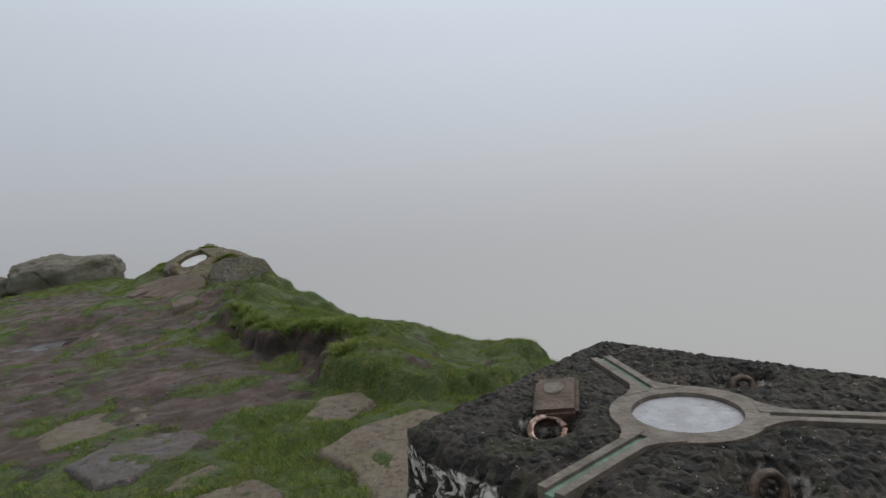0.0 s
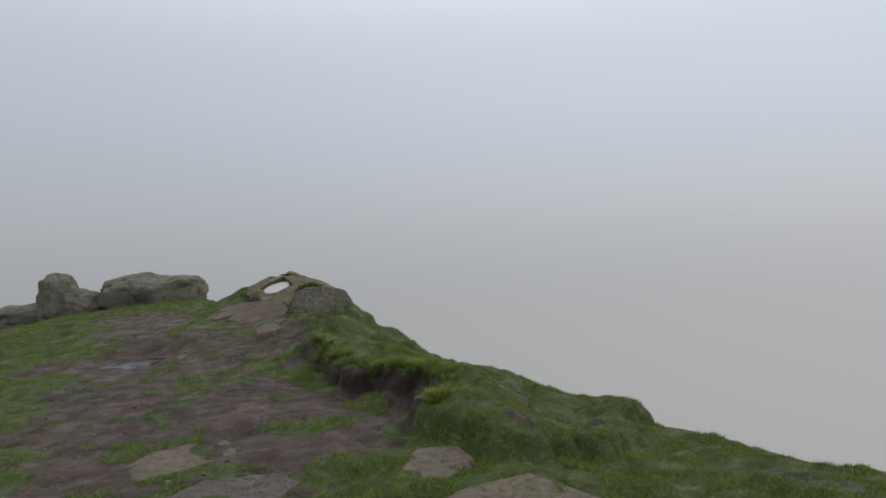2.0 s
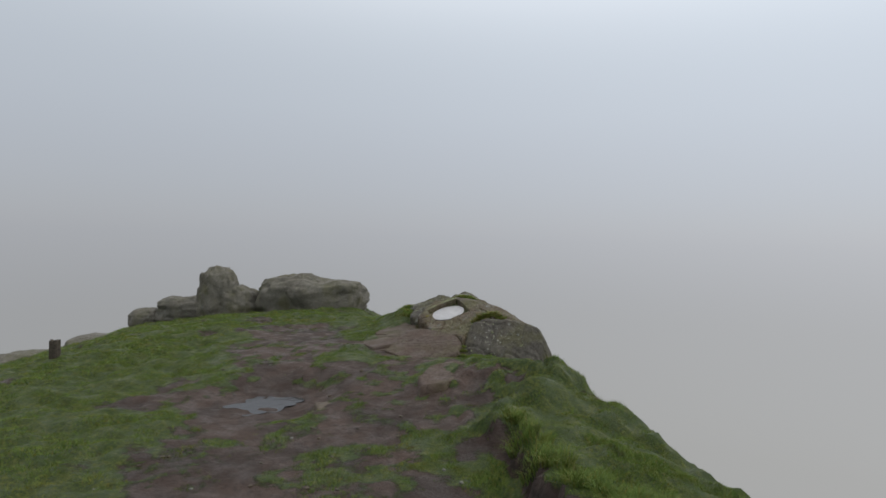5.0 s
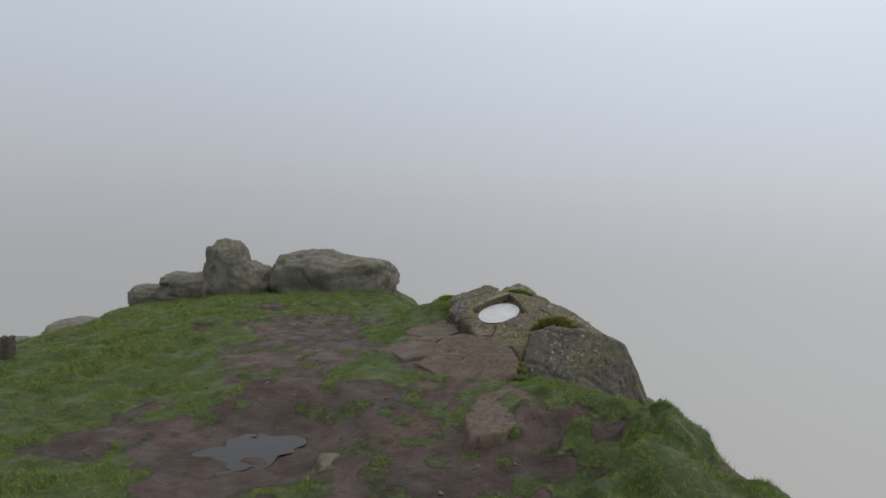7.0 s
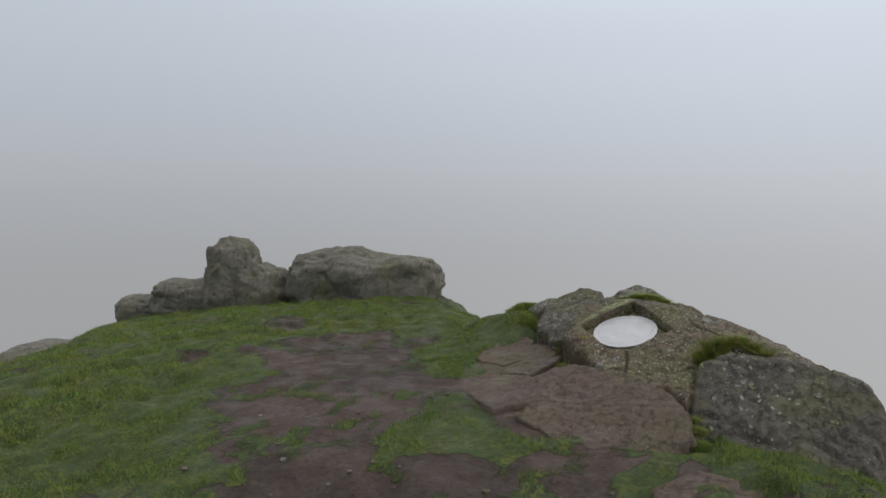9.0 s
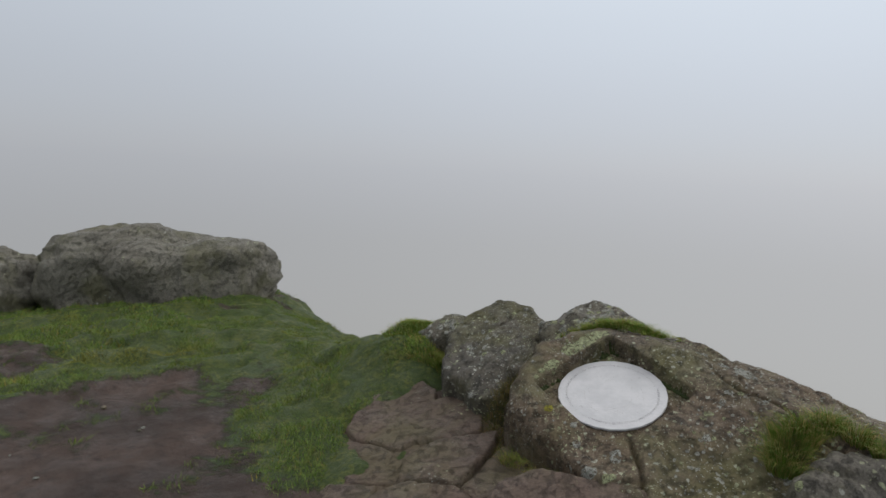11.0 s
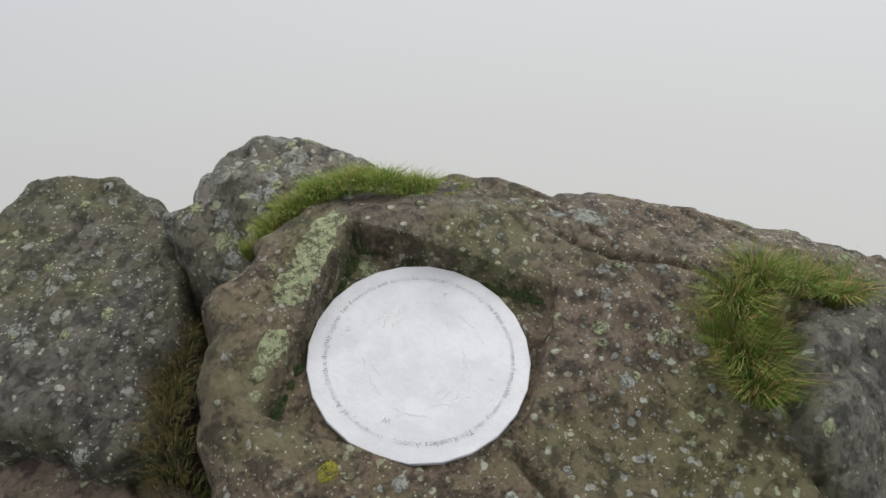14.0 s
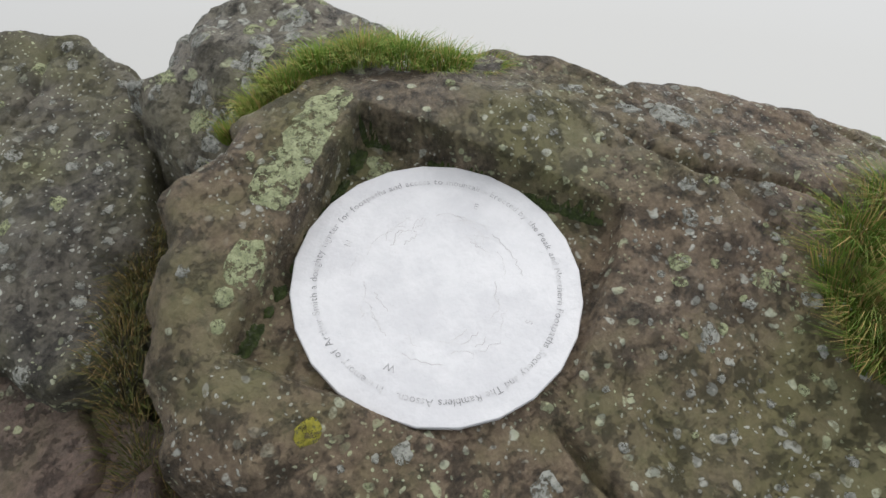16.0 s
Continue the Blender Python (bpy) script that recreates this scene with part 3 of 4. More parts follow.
def boulder(name, centre, size, turn, material, seed, label, square=3.2, cut=0.0, group="", lump=0.16, category="boulder"):
    """A rounded, fissured block: a superellipsoid roughened at several scales, sunk a little into the turf."""
    n = 46
    th = np.linspace(-np.pi / 2, np.pi / 2, n)
    ph = np.linspace(0, 2 * np.pi, 2 * n, endpoint=False)
    TH, PH = np.meshgrid(th, ph, indexing="ij")

    def power(q, e):
        return np.sign(q) * np.abs(q) ** e

    e = 2.0 / square
    p = np.stack([power(np.cos(TH), e) * power(np.cos(PH), e), power(np.cos(TH), e) * power(np.sin(PH), e), power(np.sin(TH), e)], -1)
    f = p * 1.7 + seed * 3.1
    swell = 1 + lump * fbm(f[..., 0], f[..., 1], f[..., 2], 3, seed) + 0.03 * fbm(f[..., 0] * 4, f[..., 1] * 4, f[..., 2] * 4, 3, seed + 2)
    bed = p[..., 2] * 3.1 + 0.5 * vnoise(f[..., 0], f[..., 1], 0, seed + 4)
    groove = 0.025 * np.exp(-((bed - np.round(bed)) / 0.10) ** 2) * (np.abs(p[..., 2]) < 0.75)
    p = p * (swell - groove)[..., None] * np.array(size)
    c, s = math.cos(turn), math.sin(turn)
    q = np.stack([p[..., 0] * c - p[..., 1] * s, p[..., 0] * s + p[..., 1] * c, p[..., 2] + cut * p[..., 0]], -1) + np.array(centre)
    m2 = 2 * n
    i = np.arange(n - 1)[:, None] * m2
    j, k = np.arange(m2)[None, :], (np.arange(m2)[None, :] + 1) % m2
    faces = np.stack([i + j, i + k, i + m2 + k, i + m2 + j], -1).reshape(-1, 4)
    return tagged(new(name, mesh_of(name, q.reshape(-1, 3), faces, material)), label, category, group)


# ---- the boulder with the viewpoint plate ----
PLATE_C, PLATE_N, PLATE_R = Vector((-4.301, 9.984, 0.645)), Vector((-0.121, -0.326, 0.937)).normalized(), 0.213
PLATE_U = Vector((0, 1, 0)).cross(PLATE_N).normalized()
PLATE_V = PLATE_N.cross(PLATE_U)
PLATE_M = Matrix((PLATE_U, PLATE_V, PLATE_N)).transposed().to_4x4()
PLATE_M.translation = PLATE_C
RECESS = [(0.032, 0.305), (0.305, -0.035), (-0.02, -0.305), (-0.297, 0.035)]


def main_top(U, V):
    w = 0.028 + 0.042 * smooth(-0.15, 0.28, V) - 0.045 * smooth(-0.12, -0.34, V + 0.15 * U)
    e = V + 0.85 * U
    w = w - 0.042 * smooth(0.38, 0.62, e) - 0.45 * np.clip(e - 0.62, 0, None) ** 1.2
    w = w + 0.025 * smooth(0.28, 0.55, U) * smooth(0.1, -0.2, V)
    w = w - 0.12 * np.clip(U - 0.75, 0, None) ** 1.2
    w = w - 0.30 * np.clip(V - 0.33, 0, None) - 0.35 * np.clip(-0.33 - U, 0, None)
    # joints across the stone
    for a, b, c, deep in ((0.80, 0.60, 0.375, 0.03), (0.98, 0.2, -0.035, 0.032)):
        gap = np.abs(a * U + b * V - c + 0.03 * vnoise(U * 6, V * 6, 0, 91))
        w = w - deep * np.exp(-(gap / 0.008) ** 2) * (smooth(-0.22, -0.30, V) if a > 0.9 else smooth(0.35, 0.5, U))
    # the square seat cut for the plate
    d = inside_distance(RECESS, U, V) + 0.004 * vnoise(U * 22, V * 22, 0, 93)
    floor = -0.004 + 0.002 * fbm(U * 30, V * 30, 0, 2, 95)
    cutin = smooth(-0.010, 0.004, d)
    return np.where(d > -0.03, w + (np.minimum(floor, w) - w) * cutin, w)


MAIN_EDGE = [(-0.43, 0.07), (-0.385, 0.14), (-0.30, 0.27), (-0.16, 0.40), (0.03, 0.47), (0.20, 0.46), (0.36, 0.385), (0.51, 0.225), (0.69, 0.13), (0.82, 0.0),
             (0.90, -0.13), (1.03, -0.26), (1.22, -0.44), (1.12, -0.50), (0.75, -0.46), (0.50, -0.52), (0.42, -0.78), (0.30, -0.64), (0.02, -0.56), (-0.12, -0.44), (-0.25, -0.28), (-0.33, -0.18), (-0.45, -0.06)]
main_rock = sheet_stone("plate_boulder", PLATE_M, MAIN_EDGE, main_top, 0.50, 0.045, 0.0062, M_ROCK, 0.009, 7,
                        "lichen-crusted gritstone boulder with a square seat cut in it", "boulder",
                        calm=lambda U, V: smooth(0.0, -0.12, inside_distance(RECESS, U, V)), steep=10.0)
rock_ob = main_rock[0]

REAR_EDGE = [(-0.30, 0.56), (-0.30, 0.70), (-0.17, 0.80), (-0.02, 0.84), (0.08, 0.78), (0.18, 0.66), (0.25, 0.54), (0.22, 0.46), (0.04, 0.46), (-0.15, 0.42), (-0.27, 0.42)]
rear_rock = sheet_stone("rear_boulder", PLATE_M, REAR_EDGE, lambda U, V: -0.020 - 0.05 * smooth(0.66, 0.90, V) - 0.050 * smooth(-0.12, -0.22, U) - 0.03 * smooth(0.08, 0.2, U) - 0.04 * smooth(0.56, 0.42, V) + 0.016 * vnoise(U * 9, V * 9, 0, 12), 0.5, 0.07, 0.010,
                        M_ROCK_PALE, 0.014, 17, "grey gritstone boulder covered in pale lichen rosettes", "boulder")
SIDE_EDGE = [(-0.50, 0.19), (-0.44, 0.29), (-0.36, 0.46), (-0.28, 0.64), (-0.26, 0.86), (-0.31, 0.99), (-0.43, 1.05), (-0.53, 1.08), (-0.63, 1.0), (-0.72, 0.94), (-0.80, 0.76), (-0.83, 0.53), (-0.80, 0.44), (-0.68, 0.31), (-0.60, 0.21)]
side_rock = sheet_stone("side_boulder", PLATE_M, SIDE_EDGE, lambda U, V: -0.155 - 0.035 * smooth(-0.55, -0.82, U) - 0.03 * smooth(0.5, 0.2, V), 0.5, 0.035, 0.009,
                        M_DARKROCK, 0.010, 23, "dark smooth-faced gritstone boulder speckled with lichen", "boulder", steep=8.0)
HUMP_EDGE = [(-1.02, 0.88), (-1.04, 0.98), (-0.92, 1.08), (-0.74, 1.08), (-0.62, 1.0), (-0.70, 0.84), (-0.86, 0.82)]
hump_rock = sheet_stone("turf_edge_stone", PLATE_M, HUMP_EDGE, lambda U, V: -0.250 - 0.03 * smooth(-0.85, -1.0, U), 0.4, 0.07, 0.012,
                        M_ROCK_PALE, 0.014, 37, "low grey stone crusted with pale lichen, half in turf", "rock")
RIGHT_EDGE = [(0.66, -0.34), (0.50, -0.45), (0.43, -0.60), (0.39, -0.80), (0.46, -1.0), (0.90, -1.04), (1.24, -0.92), (1.36, -0.66), (1.30, -0.46), (1.1, -0.38)]


def shoulder_top(U, V):
    face = np.clip(-0.47 - V + 0.05 * vnoise(U * 4, V * 2, 0, 67), 0, None)
    return 0.070 - 0.11 * smooth(0.8, 1.4, U) - 0.60 * face - 0.03 * np.exp(-((V + 0.68 + 0.2 * U + 0.06 * vnoise(U * 5, V * 5, 0, 69)) / 0.012) ** 2)


right_rock = sheet_stone("shoulder_stone", PLATE_M, RIGHT_EDGE, shoulder_top, 0.50, 0.05, 0.011,
                         M_SHOULDER, 0.012, 29, "dark gritstone shoulder stone with white lichen along its edge", "rock")

# crusts of lichen on the stones
for cu, cv, r, st, tn, mat in ((-0.02, 0.335, 0.040, 1.5, 0.7, M_LICHEN_GREEN), (-0.075, 0.290, 0.050, 1.5, 0.75, M_LICHEN_GREEN), (-0.14, 0.235, 0.050, 1.4, 0.8, M_LICHEN_GREEN),
                               (-0.235, 0.125, 0.032, 1.5, 0.8, M_LICHEN_GREEN), (-0.275, 0.095, 0.016, 1, 0, M_LICHEN_GREEN), (-0.298, 0.060, 0.012, 1, 0, M_LICHEN_GREEN),
                               (0.020, 0.232, 0.026, 1.3, 1.2, M_LICHEN_GREEN), (-0.25, -0.112, 0.018, 1.2, 0.4, M_LICHEN_YELLOW), (-0.20, 0.33, 0.014, 1, 0, M_LICHEN_GREY),
                               (-0.022, -0.325, 0.026, 1.4, 1.5, M_LICHEN_GREY), (-0.16, -0.19, 0.016, 1, 0, M_LICHEN_GREY), (-0.192, -0.179, 0.007, 1, 0, M_LICHEN_GREY),
                               (0.39, 0.215, 0.016, 2.0, -0.5, M_LICHEN_GREY), (0.642, -0.061, 0.008, 1.2, 0, M_LICHEN_GREY), (0.52, 0.09, 0.036, 1.3, -0.6, M_LICHEN_GREY),
                               (0.332, -0.148, 0.018, 1.2, 0.5, M_LICHEN_GREEN), (0.45, 0.13, 0.018, 1.5, -0.6, M_LICHEN_GREY), (-0.31, 0.15, 0.012, 1, 0, M_LICHEN_GREY),
                               (-0.12, -0.40, 0.034, 1.2, 0.2, M_LICHEN_GREY), (-0.05, -0.43, 0.028, 1.2, 0.9, M_LICHEN_GREEN)):
    patch("lichen", main_rock, cu, cv, r, mat, rock_ob, int(abs(cu * 1000) + abs(cv * 777)), st, tn)
rng_l = np.random.default_rng(11)
for _ in range(190):
    cu, cv = (rng_l.uniform(-0.40, 1.15) if _ % 2 else rng_l.normal(0.42, 0.13)), (rng_l.uniform(-0.65, 0.42) if _ % 2 else rng_l.normal(-0.28, 0.17))
    if inside_distance(MAIN_EDGE, cu, cv) > 0.02 and inside_distance(RECESS, cu, cv) < -0.03:
        patch("lichen", main_rock, cu, cv, rng_l.uniform(0.003, 0.010) * (1 + (_ % 7 == 0)), M_LICHEN_GREY if rng_l.random() < 0.6 else M_LICHEN_GREEN, rock_ob, int(rng_l.integers(1e6)), rng_l.uniform(0.8, 1.5), rng_l.uniform(0, 3))
for stone, edge, count, low, high in ((rear_rock, REAR_EDGE, 75, 0.010, 0.032), (side_rock, SIDE_EDGE, 90, 0.004, 0.018), (hump_rock, HUMP_EDGE, 30, 0.012, 0.03), (right_rock, RIGHT_EDGE, 40, 0.005, 0.018)):
    us, vs = [p[0] for p in edge], [p[1] for p in edge]
    for _ in range(count):
        cu, cv = rng_l.uniform(min(us), max(us)), rng_l.uniform(min(vs), max(vs))
        if inside_distance(edge, cu, cv) > 0.015:
            patch("lichen", stone, cu, cv, rng_l.uniform(low, high), M_LICHEN_GREY if rng_l.random() < 0.75 else M_LICHEN_GREEN, stone[0], int(rng_l.integers(1e6)), rng_l.uniform(0.8, 1.5), rng_l.uniform(0, 3))
for k in range(26):                                   # moss in the angle of the seat's back walls
    q = k / 25
    for a, b in ((RECESS[0], RECESS[3]), (RECESS[0], RECESS[1])):
        if rng_l.random() < 0.75:
            cu, cv = a[0] + (b[0] - a[0]) * q, a[1] + (b[1] - a[1]) * q
            patch("moss", main_rock, cu * 0.95, cv * 0.95, rng_l.uniform(0.006, 0.012), M_MOSS, rock_ob, int(rng_l.integers(1e6)), 1.6, math.atan2(b[1] - a[1], b[0] - a[0]), 0.004)


def disc(bm, radius, low, high, sides, m, rim=0.0):
    ring = lambda r, z: [bm.verts.new(m @ Vector((r * math.cos(2 * math.pi * k / sides), r * math.sin(2 * math.pi * k / sides), z))) for k in range(sides)]
    levels = [ring(radius, low), ring(radius, high - rim)] + ([ring(radius - rim, high)] if rim else [])
    for lower, upper in zip(levels, levels[1:]):
        for k in range(sides):
            bm.faces.new((lower[k], lower[(k + 1) % sides], upper[(k + 1) % sides], upper[k]))
    bm.faces.new(levels[-1])
    bm.faces.new(levels[0][::-1])


# ---- the round plate ----
plate = tagged(new("viewpoint_plate"), "round white metal memorial viewpoint plate with worn lettering", "plaque")
plate.matrix_basis = Matrix.Translation(PLATE_C)
bm = bmesh.new()
disc(bm, PLATE_R, 0.001, 0.0095, 24, PLATE_M @ pose(0, 0, 0, 0, 0, 7.5), 0.0015)
part("disc", bm, M_PLAQUE, None)


def glyphs(text, size):
    """Outline meshes and advance widths of the characters, in metres."""
    out = {}
    for ch in sorted(set(text)):
        if ch == " ":
            out[ch] = (None, size * 0.34)
            continue
        curve = bpy.data.curves.new("glyph", "FONT")
        curve.body, curve.size, curve.resolution_u = ch, size, 3
        ob = new("glyph", curve)
        bpy.context.view_layer.update()
        me = bpy.data.meshes.new_from_object(ob.evaluated_get(bpy.context.evaluated_depsgraph_get()))
        xs = [v.co.x for v in me.vertices]
        shift = min(xs)
        out[ch] = ([(v.co.x - shift, v.co.y) for v in me.vertices], [tuple(p.vertices) for p in me.polygons], max(xs) - shift + size * 0.10)
        bpy.data.objects.remove(ob)
        bpy.data.curves.remove(curve)
        bpy.data.meshes.remove(me)
    return out


INSCRIPTION = "In memory of Arthur Smith a doughty fighter for footpaths and access to mountains. Erected by the Peak and Northern Footpaths Society and The Ramblers Assocn."
TEXT_SIZE, TEXT_R = 0.0150, 0.1745
shapes = glyphs(INSCRIPTION + "NESW", TEXT_SIZE)
total = sum(shapes[ch][-1] for ch in INSCRIPTION)
span = math.radians(354)
spread = span * TEXT_R / total
angle = math.radians(216)
verts, faces = [], []


def lay(ch, m):
    base = len(verts)
    verts.extend(tuple(PLATE_M @ (m @ Vector((x, y, 0.0)))) for x, y in shapes[ch][0])
    faces.extend(tuple(base + i for i in f) for f in shapes[ch][1])


for ch in INSCRIPTION:
    step = shapes[ch][-1] * spread / TEXT_R
    if ch != " ":
        lay(ch, pose(TEXT_R * math.cos(angle), TEXT_R * math.sin(angle), 0.0100, 0, 0, math.degrees(angle) - 90))
    angle -= step
lettering = new("lettering", mesh_of("lettering", verts, faces, M_ENGRAVED, False))
compass = []
for ch, u, v, turn in (("N", -0.088, 0.111, 42), ("E", 0.112, 0.086, -48), ("S", 0.080, -0.111, -138), ("W", -0.113, -0.085, 132)):
    verts, faces = [], []
    lay(ch, pose(u, v, 0.0100, 0, 0, turn))
    compass.append(new("compass_letter", mesh_of("compass_letter", verts, faces, M_ENGRAVED, False)))
    compass[-1]["label"] = "small engraved compass letter"
verts, faces = [], []
rng_s = np.random.default_rng(5)


def stroke(points, width):
    for (x0, y0), (x1, y1) in zip(points, points[1:]):
        d = Vector((x1 - x0, y1 - y0))
        if d.length > 1e-6:
            n = Vector((-d.y, d.x)).normalized() * width / 2
            base = len(verts)
            verts.extend(tuple(PLATE_M @ Vector((x + s * n.x, y + s * n.y, 0.0098))) for x, y, s in ((x0, y0, 1), (x0, y0, -1), (x1, y1, -1), (x1, y1, 1)))
            faces.append((base, base + 1, base + 2, base + 3))


for _ in range(34):                                   # worn hill outlines and direction marks inside the ring of words
    a0, r0 = rng_s.uniform(0, 2 * np.pi), rng_s.uniform(0.085, 0.125)
    length = rng_s.uniform(0.12, 0.5)
    a = a0 + np.linspace(0, length, 9)
    r = r0 + 0.006 * np.cumsum(rng_s.uniform(-1, 1, 9)) * 0.7
    stroke(list(zip(r * np.cos(a), r * np.sin(a))), rng_s.uniform(0.0006, 0.0012))
scratches = new("engraved_outline", mesh_of("engraved_outline", verts, faces, M_FAINT, False))
for ob in (bpy.data.objects["disc"], lettering, *compass, scratches):
    ob.parent = plate
    ob.matrix_parent_inverse = plate.matrix_basis.inverted()
lettering["kind"] = "stuff"
lettering["label"] = "worn grey engraved ring of words"
scratches["kind"] = "stuff"
scratches["label"] = "faint engraved hill outlines"

# ---- ledges and stones set in the ground ----
FLAT = Matrix()
CLEAR = []


def flat_stone(name, outline, rise, material, label, seed, tilt=(0.0, 0.0), rim=0.03, step=0.013, rough=0.012, thick=0.25, group="", sink=True, category="stone"):
    cx, cy = sum(p[0] for p in outline) / len(outline), sum(p[1] for p in outline) / len(outline)
    z = float(ground_height(cx, cy)) + rise
    CLEAR.append([(cx + 0.86 * (p[0] - cx), cy + 0.86 * (p[1] - cy)) for p in outline])
    return sheet_stone(name, FLAT, outline, lambda U, V: z + tilt[0] * (U - cx) + tilt[1] * (V - cy), thick, rim, step, material, rough, seed, label, category, group)


def ledge_height(x, y):
    """The tilted bedding plane that the trodden ledges share."""
    return 0.297 + 0.179 * (x + 4.70) + 0.0856 * (y - 8.96)


def ledge(outline, lift, seed, label="reddish-brown trodden rock ledge with cracks", tilt=(0.0, 0.0)):
    cx, cy = sum(p[0] for p in outline) / len(outline), sum(p[1] for p in outline) / len(outline)
    CLEAR.append([(cx + 0.92 * (p[0] - cx), cy + 0.92 * (p[1] - cy)) for p in outline])
    outline = [(cx + 1.05 * (p[0] - cx), cy + 1.05 * (p[1] - cy)) for p in outline]
    return sheet_stone("rock_ledge", FLAT, outline, lambda U, V: ledge_height(U, V) + lift + tilt[0] * (U - cx) + tilt[1] * (V - cy), 0.30, 0.012, 0.010, M_LEDGE, 0.0045, seed, label, "stone", "ledges below the boulder")


ledge([(-5.47, 10.37), (-5.40, 10.84), (-5.28, 10.72), (-5.12, 10.56), (-5.10, 10.43), (-5.25, 10.39), (-5.38, 10.35)], 0.012, 51, tilt=(0.0, 0.10))
ledge([(-5.47, 10.36), (-5.24, 10.375), (-5.10, 10.415), (-5.0, 10.46), (-4.86, 10.25), (-4.86, 10.13), (-4.95, 10.06), (-5.12, 10.075), (-5.17, 10.02), (-5.38, 10.09), (-5.47, 10.2)], 0.0, 52, tilt=(0.0, 0.06))
ledge([(-4.76, 10.07), (-4.75, 9.98), (-4.81, 9.86), (-4.87, 9.70), (-5.09, 9.72), (-5.11, 9.88), (-5.02, 9.985), (-4.93, 10.04)], 0.014, 53)
ledge([(-4.73, 9.98), (-4.62, 9.89), (-4.62, 9.72), (-4.78, 9.62), (-4.85, 9.69), (-4.79, 9.85)], -0.01, 54)
ledge([(-5.43, 10.10), (-5.33, 10.06), (-5.20, 10.0), (-5.13, 9.90), (-5.12, 9.74), (-5.34, 9.78), (-5.44, 9.96)], -0.02, 55)
ledge([(-5.72, 10.99), (-5.62, 11.0), (-5.51, 10.84), (-5.51, 10.68), (-5.66, 10.78)], 0.03, 56, "small reddish-brown ledge showing through the turf")
ledge([(-5.06, 9.70), (-4.88, 9.68), (-4.80, 9.60), (-4.72, 9.20), (-4.92, 9.10), (-5.16, 9.34), (-5.18, 9.62)], 0.006, 57)
ledge([(-5.40, 9.76), (-5.20, 9.72), (-5.20, 9.40), (-5.36, 9.30), (-5.50, 9.50)], -0.015, 50)
ledge([(-5.48, 9.40), (-5.50, 10.34), (-5.42, 10.80), (-5.06, 10.58), (-4.74, 10.16), (-4.56, 9.80), (-4.70, 9.12), (-5.0, 9.08)], -0.030, 49, "broad reddish-brown bedrock sheet under the ledges")
FRONT_EDGE = [(-0.46, -0.44), (-0.28, -0.36), (0.02, -0.46), (0.30, -0.60), (0.44, -0.84), (0.47, -1.06), (0.30, -1.32), (-0.16, -1.22), (-0.48, -0.99), (-0.52, -0.72)]
sheet_stone("front_slab", PLATE_M, FRONT_EDGE, lambda U, V: -0.020 + 0.03 * smooth(-0.1, -0.5, U) * smooth(-0.6, -0.95, V), 0.35, 0.02, 0.011, M_LEDGE, 0.007, 58,
                         "reddish-brown sloping rock slab beneath the boulder", "stone", "ledges below the boulder")
CLEAR.append([tuple((PLATE_M @ Vector((u * 0.95, v, 0)))[:2]) for u, v in FRONT_EDGE])
flat_stone("rock_ledge", [(-3.86, 8.02), (-3.92, 8.50), (-3.78, 8.72), (-3.50, 8.66), (-3.42, 8.30), (-3.50, 7.84), (-3.68, 7.72)], 0.018, M_LEDGE,
           "brown flat rock slab sunk in the turf", 59, (0.10, 0.06), 0.02, rough=0.006, group="ledges below the boulder")
SLABS = (
    ([(-2.40, 3.40), (-2.28, 3.70), (-1.85, 3.84), (-1.66, 3.70), (-1.67, 3.46), (-1.87, 3.15), (-2.05, 3.12)], M_PAVEWET, "wet dark flat stone sunk in the turf"),
    ([(-3.02, 4.03), (-2.96, 4.38), (-2.52, 4.56), (-2.27, 4.24), (-2.46, 4.03), (-2.76, 3.75)], M_PAVE, "brown worn flat stone sunk in the turf"),
    ([(-1.64, 3.03), (-1.57, 3.50), (-1.24, 3.27), (-1.33, 3.10)], M_PAVE, "brown worn flat stone sunk in the turf"),
    ([(-1.13, 3.72), (-1.05, 4.30), (-0.77, 4.38), (-0.63, 4.13), (-0.82, 3.74)], M_PAVE, "brown worn flat stone sunk in the turf"),
    ([(-0.88, 3.31), (-0.66, 3.65), (-0.30, 3.86), (0.12, 3.5), (0.15, 2.7), (-0.35, 2.55), (-0.52, 2.70), (-0.62, 3.04)], M_PAVE, "large brown flat stone beside the pillar"),
    ([(-1.40, 2.88), (-1.14, 3.04), (-0.92, 2.86), (-1.0, 2.5), (-1.3, 2.5)], M_PAVE, "brown worn flat stone sunk in the turf"),
    ([(-4.64, 7.42), (-4.51, 7.49), (-4.36, 7.26), (-4.46, 7.17)], M_PAVE, "small squarish pale flat stone sunk in the soil"),
)
for k, (outline, mat, label) in enumerate(SLABS):
    flat_stone("flat_stone", outline, 0.006, mat, label, 60 + k, rim=0.03, rough=0.0045, thick=0.12, group="flat stones in the ground")

